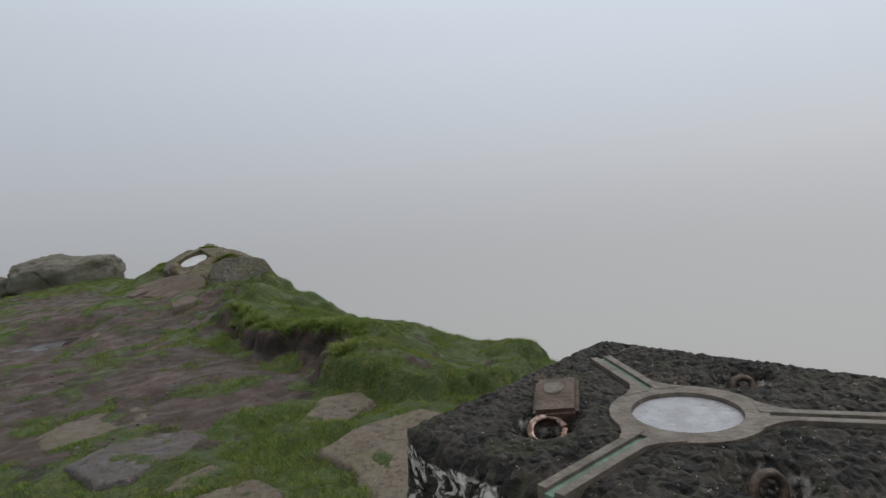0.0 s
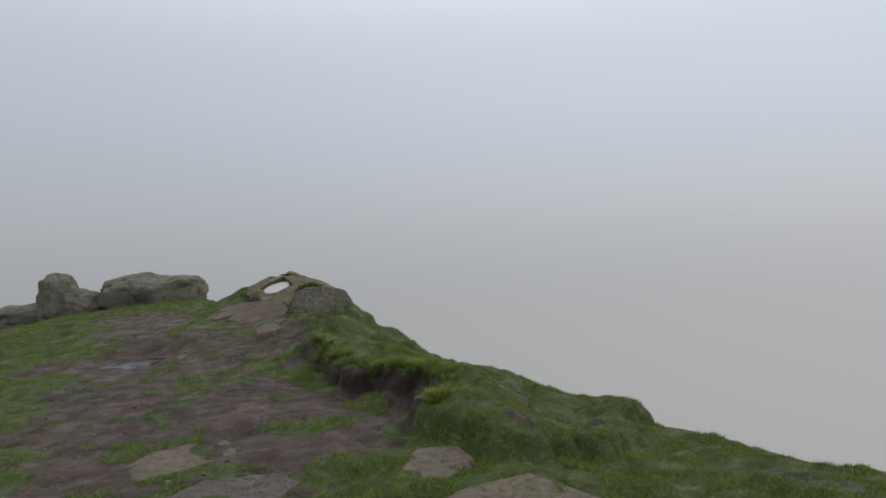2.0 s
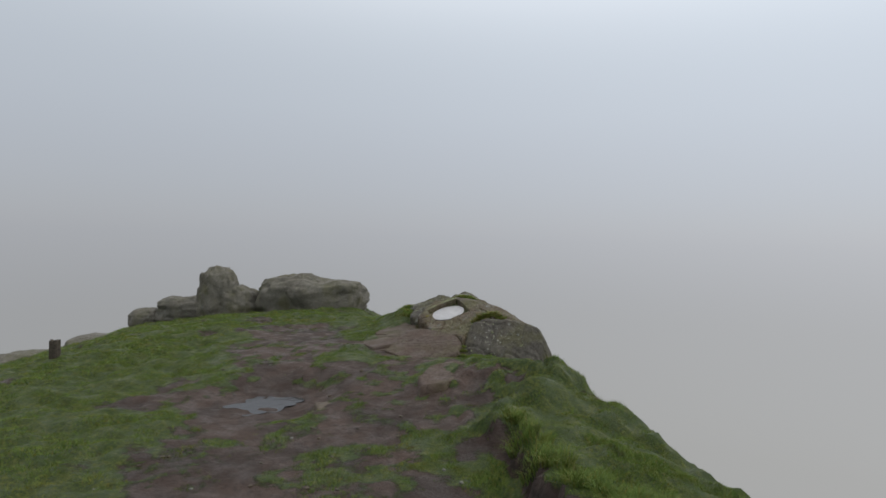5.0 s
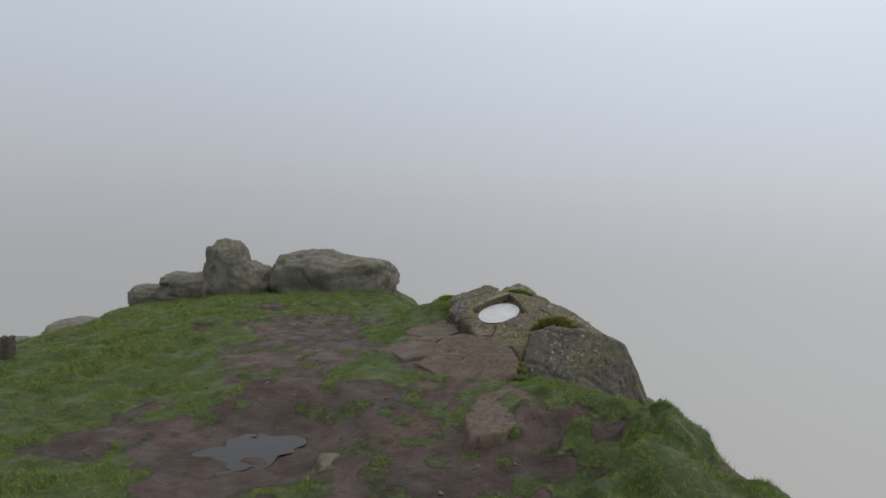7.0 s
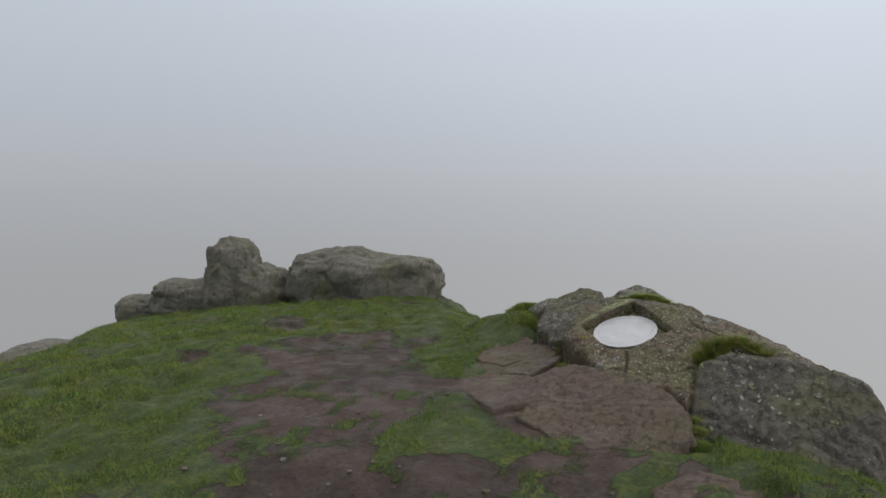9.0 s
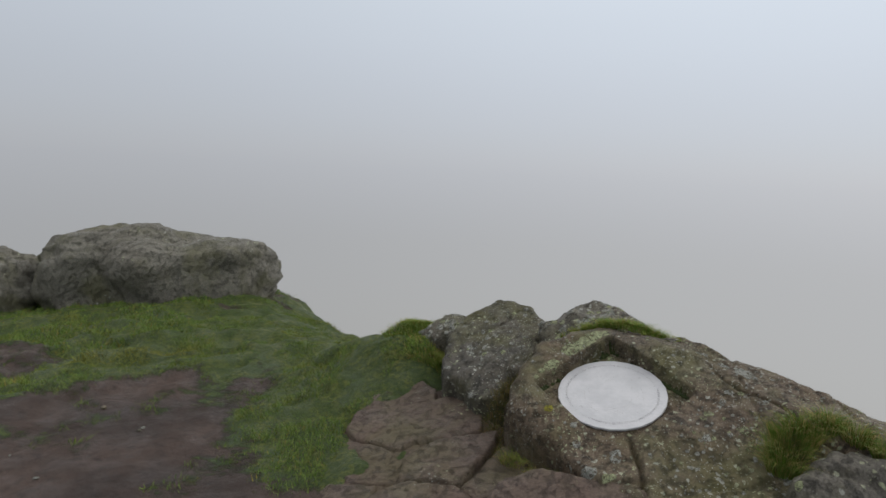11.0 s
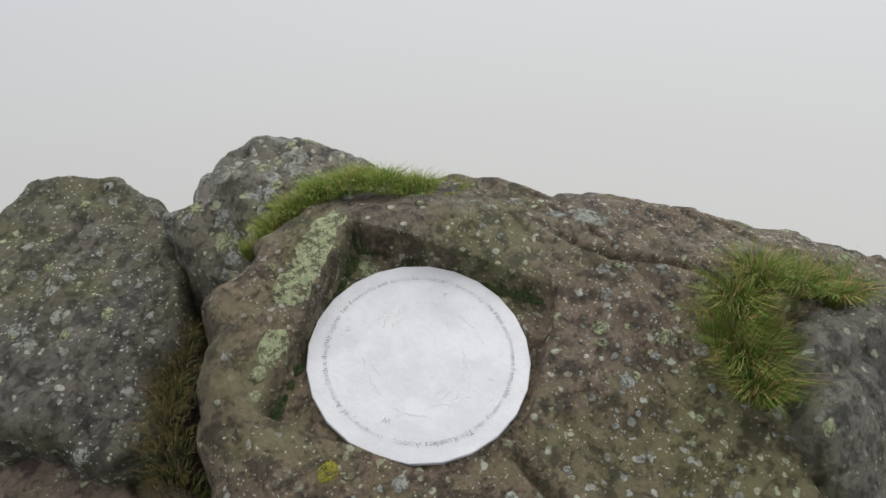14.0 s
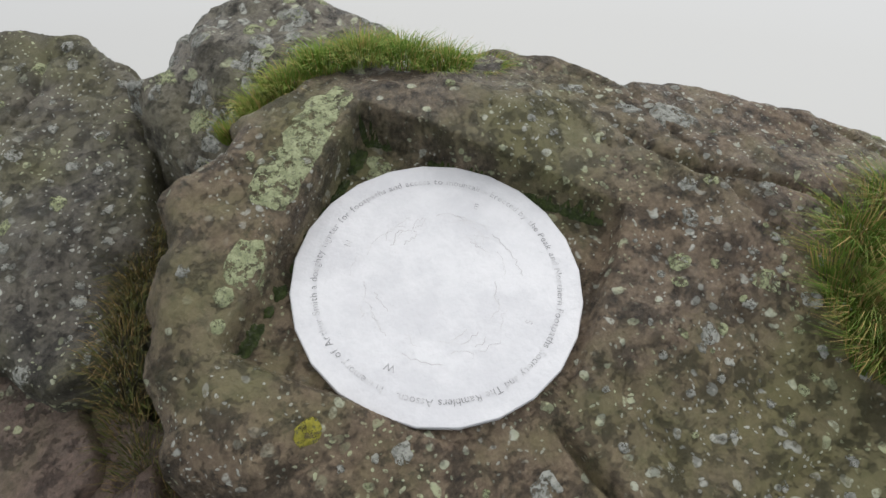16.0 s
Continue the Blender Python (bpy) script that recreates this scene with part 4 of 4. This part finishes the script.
rng_p = np.random.default_rng(21)
pebble_meshes = []
for k in range(5):
    bm = bmesh.new()
    bmesh.ops.create_icosphere(bm, subdivisions=1, radius=1.0)
    for v in bm.verts:
        v.co = Vector((v.co.x * 1.2, v.co.y * 0.9, v.co.z * 0.6)) * (1 + rng_p.uniform(-0.22, 0.22))
    me = bpy.data.meshes.new("pebble")
    bm.to_mesh(me)
    bm.free()
    me.materials.append((M_PAVE, M_LEDGE, M_ROCK_PALE, M_PAVE, M_LICHEN_GREY)[k])
    pebble_meshes.append(me)
made = 0
while made < 150:
    x, y = rng_p.uniform(-6.8, -1.2), rng_p.uniform(3.2, 10.4)
    if inside_distance(PATH_DIRT, x, y) > 0.1 and all(inside_distance(o, x, y) < -0.02 for o in CLEAR):
        r = rng_p.uniform(0.006, 0.019)
        ob = tagged(new("pebble", pebble_meshes[made % 5]), "small gritstone pebble lying on peaty soil", "pebble", "pebbles on the path")
        ob.matrix_basis = pose(x, y, float(ground_height(x, y)) + r * 0.25, 0, 0, rng_p.uniform(0, 360)) @ Matrix.Scale(r, 4)
        made += 1

# ---- puddles ----


def puddle(name, cx, cy, a, b, z, seed, label):
    k = np.linspace(0, 2 * np.pi, 60, endpoint=False)
    r = 1 + 0.30 * vnoise(np.cos(k) * 1.5, np.sin(k) * 1.5, seed, 3) + 0.25 * vnoise(np.cos(k) * 4, np.sin(k) * 4, seed, 4)
    verts = [(cx, cy, z)] + [(cx + a * q * math.cos(t), cy + b * q * math.sin(t), z) for q, t in zip(r, k)]
    faces = [(0, 1 + i, 1 + (i + 1) % 60) for i in range(60)]
    return tagged(new(name, mesh_of(name, verts, faces, M_WATER)), label, "puddle")


puddle("puddle", *PUDDLE[:2], 0.25, 0.33, PUDDLE[2] - 0.011, 2, "shallow puddle of rainwater on trodden peat")
CLEAR.append([(PUDDLE[0] + 0.38 * math.cos(a), PUDDLE[1] + 0.45 * math.sin(a)) for a in np.linspace(0, 2 * np.pi, 14, endpoint=False)])

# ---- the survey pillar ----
PX, PY, PZ, PTURN = 0.215, 0.622, 1.2, radians(44)
pillar = tagged(new("trig_pillar"), "tapered concrete survey pillar, dark pebbly top, flaking white paint", "pillar")
pillar.matrix_basis = pose(PX, PY, 0)


def under_pillar(ob):
    ob.parent = pillar
    ob.matrix_parent_inverse = pillar.matrix_basis.inverted()
    return ob


def pillar_point(x, y):
    c, s = math.cos(PTURN), math.sin(PTURN)
    return PX + x * c - y * s, PY + x * s + y * c


SPIDER = (0.228, 0.600)
ARMS = [radians(a) for a in (99.5, 219.5, 339.5)]
HOLES = [(0.085, 0.607)] + [(SPIDER[0] + 0.132 * math.cos(radians(a)), SPIDER[1] + 0.132 * math.sin(radians(a))) for a in (275, 42)]
half = 0.205
n = 190
q = np.linspace(-1, 1, n)
A, B = np.meshgrid(q, q, indexing="ij")
corner = (np.abs(A) ** 9 + np.abs(B) ** 9) ** (1 / 9)
scale_in = np.where(corner > 1, 1 / corner, 1)
X, Y = A * half * scale_in, B * half * scale_in
WX, WY = pillar_point(X, Y)
edge = np.maximum(np.abs(X), np.abs(Y)) / half
Z = PZ - 0.020 * np.clip((edge - 0.86) / 0.14, 0, 1) ** 2.2
grit = 0.0040 * (0.55 - np.abs(fbm(WX * 95, WY * 95, 0, 2, 71))) + 0.0016 * fbm(WX * 170, WY * 170, 0, 1, 75) + 0.0012 * fbm(WX * 22, WY * 22, 0, 2, 73)
for ang in ARMS:
    ux, uy = math.cos(ang), math.sin(ang)
    along, across = (WX - SPIDER[0]) * ux + (WY - SPIDER[1]) * uy, np.abs(-(WX - SPIDER[0]) * uy + (WY - SPIDER[1]) * ux)
    near = smooth(0.03, 0.015, across) * smooth(-0.01, 0.02, along) * smooth(0.225, 0.21, along)
    grit = grit * (1 - near) - 0.003 * near
near = smooth(0.085, 0.07, np.hypot(WX - SPIDER[0], WY - SPIDER[1]))
grit = grit * (1 - near) - 0.003 * near - 0.016 * smooth(0.060, 0.054, np.hypot(WX - SPIDER[0], WY - SPIDER[1]))
Z = Z + grit
for hx, hy in HOLES:
    Z = Z - 0.036 * np.exp(-(np.hypot(WX - hx, WY - hy) / 0.029) ** 4)
pts = [np.stack([WX, WY, Z], -1).reshape(-1, 3)]
rim_ids = [i * n for i in range(n)] + [(n - 1) * n + j for j in range(1, n)] + [i * n + n - 1 for i in range(n - 2, -1, -1)] + [j for j in range(n - 2, 0, -1)]
faces = grid_faces(n, n).tolist()
levels = 60
loops = [rim_ids]
ring0 = pts[0][rim_ids]
for k in range(1, levels + 1):
    f = k / levels
    grow = 1 + (0.305 / half - 1) * f
    zz = (ring0[:, 2]) * (1 - f) + (-0.06) * f
    xy = (ring0[:, :2] - (PX, PY)) * grow
    d = np.hypot(xy[:, 0], xy[:, 1])[:, None]
    rough = 0.003 * fbm(xy[:, 0] * 40, xy[:, 1] * 40, zz * 40, 3, 79)[:, None]
    start = sum(len(p) for p in pts)
    pts.append(np.column_stack([xy * (1 + rough / d) + (PX, PY), zz]))
    loops.append(list(range(start, start + len(rim_ids))))
for a, b in zip(loops, loops[1:]):
    m = len(a)
    faces += [(a[i], b[i], b[(i + 1) % m], a[(i + 1) % m]) for i in range(m)]
under_pillar(new("shaft", mesh_of("shaft", np.concatenate(pts), faces, M_CONCRETE)))
bpy.data.objects["shaft"]["label"] = "dark pebbly concrete shaft with flaking white paint"


def band(bm, outline, low, high):
    """A prism over an outline given in the plane."""
    lower = [bm.verts.new((x, y, low)) for x, y in outline]
    upper = [bm.verts.new((x, y, high)) for x, y in outline]
    for i in range(len(outline)):
        j = (i + 1) % len(outline)
        bm.faces.new((lower[i], lower[j], upper[j], upper[i]))
    bm.faces.new(upper)


def annulus(bm, cx, cy, inner, outer, low, high, sides=56):
    rings = []
    for r, z in ((outer, low), (outer, high), (inner, high), (inner, low)):
        rings.append([bm.verts.new((cx + r * math.cos(2 * math.pi * k / sides), cy + r * math.sin(2 * math.pi * k / sides), z)) for k in range(sides)])
    for a, b in zip(rings, rings[1:]):
        for k in range(sides):
            bm.faces.new((a[k], a[(k + 1) % sides], b[(k + 1) % sides], b[k]))


ZT = PZ + 0.0015
bm = bmesh.new()
annulus(bm, *SPIDER, 0.0525, 0.074, PZ - 0.012, ZT)
under_pillar(part("ring", bm, M_BRASS, None, "weathered brass ring let into the concrete"))
for ang in ARMS:
    ux, uy = math.cos(ang), math.sin(ang)
    spot = lambda a, b: (SPIDER[0] + a * ux - b * uy, SPIDER[1] + a * uy + b * ux)
    for side in (1, -1):
        bm = bmesh.new()
        outline = [spot(0.066, side * 0.0045), spot(0.205, side * 0.0045), spot(0.205, side * 0.0135), spot(0.094, side * 0.0135), spot(0.080, side * 0.020), spot(0.062, side * 0.036)]
        band(bm, outline if side > 0 else outline[::-1], PZ - 0.012, ZT + 0.0006)
        under_pillar(part("arm_rail", bm, M_BRASS, None))
    bm = bmesh.new()
    band(bm, [spot(0.064, -0.0045), spot(0.207, -0.0045), spot(0.207, 0.0045), spot(0.064, 0.0045)], PZ - 0.012, ZT - 0.003)
    under_pillar(part("arm_groove", bm, M_VERDIGRIS, None, "green verdigris groove"))
bm = bmesh.new()
disc(bm, 0.0525, -0.014, -0.0045, 48, pose(SPIDER[0], SPIDER[1], ZT), 0.001)
under_pillar(part("centre_cap", bm, M_LID, None, "wet grey mottled cap in the ring"))


def tube(bm, points, radius, sides=10):
    rings = []
    for i, p in enumerate(points):
        d = (points[min(i + 1, len(points) - 1)] - points[max(i - 1, 0)]).normalized()
        a = d.orthogonal().normalized() if not rings else (last - d * last.dot(d)).normalized()
        last = a
        b = d.cross(a)
        rings.append([bm.verts.new(p + radius * (math.cos(2 * math.pi * k / sides) * a + math.sin(2 * math.pi * k / sides) * b)) for k in range(sides)])
    for r0, r1 in zip(rings, rings[1:]):
        for k in range(sides):
            bm.faces.new((r0[k], r0[(k + 1) % sides], r1[(k + 1) % sides], r1[k]))
    bm.faces.new(rings[0][::-1])
    bm.faces.new(rings[-1])


for k, ((hx, hy), face) in enumerate(zip(HOLES, (8, 15, 10))):
    away = Vector((math.cos(radians(face)), math.sin(radians(face)), 0))
    bm = bmesh.new()
    c = Vector((hx, hy, PZ - (0.020 if k == 0 else 0.015)))
    wide, tall, back, lift = ((0.0160, 0.0085, 0.0130, 0.008), (0.0145, 0.013, 0.004, 0.0), (0.0125, 0.009, 0.004, 0.002))[k]
    pts_l = [c + wide * math.cos(t) * away + Vector((0, back * math.sin(t), tall * math.sin(t) + lift)) for t in np.linspace(-1.4, math.pi + 1.4, 30)]
    if k == 0:
        pts_l = [Vector((hx + 0.006, hy + 0.006, PZ - 0.012)) + 0.0180 * (math.cos(t) * away + math.sin(t) * Vector((0, 0.88, 0.47))) for t in np.linspace(0, 2 * math.pi, 33)]
    tube(bm, pts_l, 0.0046 if k == 0 else 0.0040)
    ob = under_pillar(part("sighting_loop", bm, M_COPPER if k == 0 else M_BRONZE, None, "rubbed copper sighting loop" if k == 0 else "dark bronze sighting loop"))
    ob.data.polygons.foreach_set("use_smooth", [True] * len(ob.data.polygons))
    bm = bmesh.new()
    bmesh.ops.create_uvsphere(bm, u_segments=20, v_segments=8, radius=1.0)
    for v in bm.verts:
        w = 1 + 0.2 * math.sin(3 * math.atan2(v.co.y, v.co.x) + k)
        v.co = Vector((hx + v.co.x * 0.030 * w, hy + v.co.y * 0.030 * w, PZ - 0.034 + v.co.z * 0.004))
    under_pillar(part("mortar_bed", bm, M_MORTAR, None, "pale crumbling mortar"))
# the bronze clasp behind the first loop
c1 = Vector((0.110, 0.656, PZ))
bm = bmesh.new()
bmesh.ops.create_cube(bm, size=1.0)
for v in bm.verts:
    v.co = Vector((v.co.x * 0.048, v.co.y * 0.066, v.co.z * 0.022))
bmesh.ops.bevel(bm, geom=bm.edges[:], offset=0.004, segments=2, affect="EDGES")
bmesh.ops.transform(bm, matrix=pose(c1.x, c1.y, PZ + 0.002, 14, -4, -14), verts=bm.verts[:])
under_pillar(part("clasp", bm, M_BRONZE, None, "rusty brown bronze clasp"))
bm = bmesh.new()
disc(bm, 0.0115, 0, 0.004, 20, pose(c1.x - 0.002, c1.y + 0.008, PZ + 0.0125, 14, -4, -14), 0.001)
under_pillar(part("clasp_stud", bm, M_BRASS, None, "flat brass stud"))

# ---- the outcrop beyond ----
boulder("outcrop_rock", (-8.05, 13.0, 0.30), (0.76, 0.55, 0.42), radians(30), M_FARROCK, 3, "long grey gritstone outcrop with mossy ledges", 3.6, -0.02, "outcrop rocks", 0.13, "rock")
boulder("outcrop_rock", (-8.75, 12.75, 0.32), (0.66, 0.55, 0.50), radians(30), M_FARROCK, 14, "broad grey gritstone outcrop with a flat top", 3.4, 0.02, "outcrop rocks", 0.12, "rock")
boulder("pinnacle_rock", (-10.02, 12.1, 0.30), (0.37, 0.37, 0.60), radians(35), M_FARROCK, 8, "upright grey gritstone pinnacle with a rounded head", 2.7, 0.0, "outcrop rocks", 0.18, "rock")
boulder("pinnacle_rock", (-9.68, 12.28, 0.12), (0.46, 0.42, 0.46), radians(10), M_FARROCK, 9, "low grey gritstone block leaning on the pinnacle", 2.6, -0.2, "outcrop rocks", 0.14, "rock")
boulder("outcrop_rock", (-10.75, 12.0, 0.02), (0.55, 0.4, 0.30), radians(25), M_FARROCK, 11, "low mossy gritstone block beside the pinnacle", 2.8, 0.0, "outcrop rocks", 0.14, "rock")
boulder("boulder", (-11.5, 11.75, -0.20), (0.36, 0.34, 0.26), radians(20), M_FARROCK, 13, "rounded grey boulder in the turf", 2.5, 0.0, "outcrop rocks", 0.10)
boulder("outcrop_rock", (-10.4, 9.75, -0.38), (0.45, 0.5, 0.26), radians(5), M_FARROCK, 19, "low mossy rock at the edge of the turf", 2.4, 0.0, "outcrop rocks", 0.12, "rock")
boulder("outcrop_rock", (-10.6, 8.7, -0.50), (0.55, 0.5, 0.26), radians(15), M_FARROCK, 20, "low mossy rock at the edge of the turf", 2.4, 0.0, "outcrop rocks", 0.12, "rock")

boulder("outcrop_rock", (-7.68, 13.25, 0.08), (0.34, 0.34, 0.24), radians(30), M_FARROCK, 27, "low grey block at the outcrop's foot", 3.0, 0.0, "outcrop rocks", 0.12, "rock")

# ---- a stump of an old post ----
def post_stump(x, y, high, wide, turn):
    base = float(ground_height(x, y)) - 0.05
    sides, rows_z = 20, 9
    bm = bmesh.new()
    rings = []
    for r in range(rows_z):
        f = r / (rows_z - 1)
        ring = []
        for s in range(sides):
            a = 2 * math.pi * s / sides
            square = 1 / max(abs(math.cos(a)), abs(math.sin(a))) ** 0.6
            rad = wide * 0.5 * square * (1 + 0.05 * math.sin(5 * a) - 0.05 * f + 0.03 * float(vnoise(3 * math.cos(a), 3 * math.sin(a), f * 3, 7)))
            chip = (0.018 * float(vnoise(2 * math.cos(a), 2 * math.sin(a), 5, 9))) if r == rows_z - 1 else 0.0
            ring.append(bm.verts.new((x + rad * math.cos(a + turn), y + rad * math.sin(a + turn), base + f * (high + 0.05) + chip)))
        rings.append(ring)
    for a, b in zip(rings, rings[1:]):
        for s in range(sides):
            bm.faces.new((a[s], a[(s + 1) % sides], b[(s + 1) % sides], b[s]))
    crown = bm.verts.new((x, y, base + high + 0.045))
    for s in range(sides):
        bm.faces.new((rings[-1][s], rings[-1][(s + 1) % sides], crown))
    return tagged(part("post_stump", bm, M_POST, None), "short weathered grey-brown wooden post stump in turf", "post")


k = Nodes("weathered_wood")
M_POST = k.finish(k.mix(k.ramp(k.noise(30, 6, 0.7, 1.0), 0.35, 0.65), (0.035, 0.028, 0.021), (0.085, 0.070, 0.052)), 0.9, k.noise(60, 5, 0.7), 0.01)
post_stump(-8.65, 7.75, 0.22, 0.115, 0.4)

# ---- a far slope, its fog haze painted as emissive grey ----
k = Nodes("haze_painted_hillside")
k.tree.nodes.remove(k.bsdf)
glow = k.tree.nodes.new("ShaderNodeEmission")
# fog-grey emission stands in for haze over an unlit slope
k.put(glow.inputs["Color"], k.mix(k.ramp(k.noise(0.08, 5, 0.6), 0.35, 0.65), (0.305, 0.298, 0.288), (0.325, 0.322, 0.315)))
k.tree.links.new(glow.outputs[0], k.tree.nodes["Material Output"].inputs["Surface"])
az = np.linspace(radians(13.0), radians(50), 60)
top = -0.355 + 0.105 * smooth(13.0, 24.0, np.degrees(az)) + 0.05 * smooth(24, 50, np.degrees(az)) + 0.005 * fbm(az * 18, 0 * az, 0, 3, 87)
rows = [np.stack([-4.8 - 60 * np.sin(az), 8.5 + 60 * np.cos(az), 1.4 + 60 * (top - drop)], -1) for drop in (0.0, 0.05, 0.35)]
tagged(new("far_hillside", mesh_of("far_hillside", np.concatenate(rows), grid_faces(3, 60), k.material)), "far hill slope with fog haze painted into its glow", "hillside", kind="structure")

# ---- tussocks ----


def tussock(name, spots, count, high, width, material, label, seed, lean=0.8):
    """Clumps of bent blades that spread from the middle of each spot; spots are places on the stone or ground with a radius."""
    rng = np.random.default_rng(seed)
    xy, z, out = [], [], []
    for x, y, zz, r in spots:
        n = max(8, int(count * r / sum(s[3] for s in spots)))
        a, d = rng.uniform(0, 2 * np.pi, n), r * np.sqrt(rng.uniform(0, 1, n))
        xy.append(np.stack([x + d * np.cos(a), y + d * np.sin(a)], -1))
        out.append(np.stack([np.cos(a), np.sin(a)], -1) * (0.15 + 0.85 * d / r)[:, None])
        z.append(on_ground(*xy[-1].T) - 0.006 if zz is None else zz - 0.012 + 0.21 * (r - d))
    xy, z, out = np.concatenate(xy), np.concatenate(z), np.concatenate(out)
    return tagged(new(name, blades(name, xy, z, np.full(len(xy), high), width, material, lean, out, seed, True)), label, "grass", kind="stuff")


def on_plate(u, v, w):
    return tuple(PLATE_M @ Vector((u, v, w)))


tussock("grass_tuft", [(*on_plate(u, v, w), r) for u, v, w, r in ((-0.15, 0.405, 0.00, 0.035), (-0.10, 0.435, 0.005, 0.04), (-0.04, 0.46, 0.015, 0.05), (0.03, 0.47, 0.03, 0.05), (0.10, 0.455, 0.035, 0.055), (0.16, 0.42, 0.035, 0.055), (0.22, 0.37, 0.03, 0.05), (0.28, 0.335, 0.02, 0.035))],
        6000, 0.030, 0.0017, M_TUFT, "bright green grass growing in the rock crack", 71, lean=1.0)
tussock("grass_tuft", [(*on_plate(u, v, w), r) for u, v, w, r in ((0.570, -0.29, 0.025, 0.065), (0.61, -0.25, 0.025, 0.05), (0.53, -0.345, 0.015, 0.055), (0.50, -0.40, 0.01, 0.045), (0.69, -0.245, 0.04, 0.04), (0.76, -0.30, 0.03, 0.035), (0.82, -0.36, 0.02, 0.035))],
        6500, 0.068, 0.0019, M_TUSSOCK, "shaggy green and straw-coloured grass tussock", 73, lean=0.85)
CREVICE_Q = range(7)
CREVICE_U = (-0.38, -0.41, -0.47, -0.50, -0.46, -0.34, -0.14)
CREVICE_V = (0.44, 0.34, 0.20, 0.05, -0.12, -0.28, -0.50)
CREVICE_W = (-0.19, -0.19, -0.16, -0.22, -0.21, -0.17, -0.13)
tussock("withered_grass", [(*on_plate(np.interp(q, CREVICE_Q, CREVICE_U), np.interp(q, CREVICE_Q, CREVICE_V), np.interp(q, CREVICE_Q, CREVICE_W)), 0.028 + 0.014 * (k % 3)) for k, q in enumerate(np.linspace(0, 6, 44))],
        4200, 0.028, 0.0016, M_DRY, "withered brown-green grass along the rock's foot", 79, lean=1.0)
tussock("grass_tuft", [(-5.12, 10.98, None, 0.12), (-5.25, 11.08, None, 0.16), (-5.40, 11.10, None, 0.16), (-5.22, 10.86, None, 0.14), (-5.30, 11.30, None, 0.18), (-5.12, 10.78, None, 0.08)],
        14000, 0.034, 0.0020, M_TUFT, "bright green turf cushion beside the rock", 83)

tussock("grass_tuft", [(*on_plate(u, v, w), r) for u, v, w, r in ((-0.30, -0.33, -0.12, 0.05), (-0.24, -0.38, -0.10, 0.05), (-0.20, -0.44, -0.09, 0.05), (-0.40, -0.20, -0.16, 0.05))],
        1800, 0.034, 0.0017, M_TUSSOCK, "straggling green and straw grass at the boulder's foot", 99, lean=0.9)
tussock("moss_cushion", [(*on_plate(u, v, w), r) for u, v, w, r in ((0.44, -0.86, -0.05, 0.05), (0.47, -0.94, -0.06, 0.06), (0.48, -1.03, -0.08, 0.07), (0.44, -1.12, -0.08, 0.07), (0.36, -1.24, -0.06, 0.06))],
        3500, 0.022, 0.0030, M_BLADE, "green moss and grass filling the rock joint", 97, lean=0.8)
BANK_LIP = [(-2.75, 7.0), (-2.45, 6.62), (-2.15, 6.28), (-1.85, 6.08), (-1.55, 5.92), (-1.25, 5.82), (-1.02, 5.62), (-0.95, 5.32), (-1.05, 5.02), (-1.02, 4.72)]
rng_b = np.random.default_rng(93)
for (x0, y0), (x1, y1) in zip(BANK_LIP, BANK_LIP[1:]):
    tussock("grass_fringe", [(x0 + (x1 - x0) * q + rng_b.uniform(0.0, 0.10), y0 + (y1 - y0) * q + rng_b.uniform(0.02, 0.14), None, rng_b.uniform(0.05, 0.10)) for q in (0.1, 0.35, 0.6, 0.85)],
            1500, 0.075, 0.0036, M_BLADE, "long wet grass hanging over the broken peat bank", int(rng_b.integers(1000)), lean=0.9)

# ---- turf ----
turf("turf", "short wet green turf on the hilltop", (-3.2, 2.2, 2.0, 7.0), 380000, 0.023, 0.0042, 101)
turf("turf", "short wet green turf on the hilltop", (-7.4, 6.4, -1.4, 12.9), 430000, 0.022, 0.0042, 103)
turf("turf", "short wet green turf on the hilltop", (-8.5, 2.6, -3.2, 6.4), 170000, 0.023, 0.0050, 105)
turf("turf", "short wet green turf on the hilltop", (-12.4, 6.4, -7.4, 14.2), 220000, 0.028, 0.0070, 107)
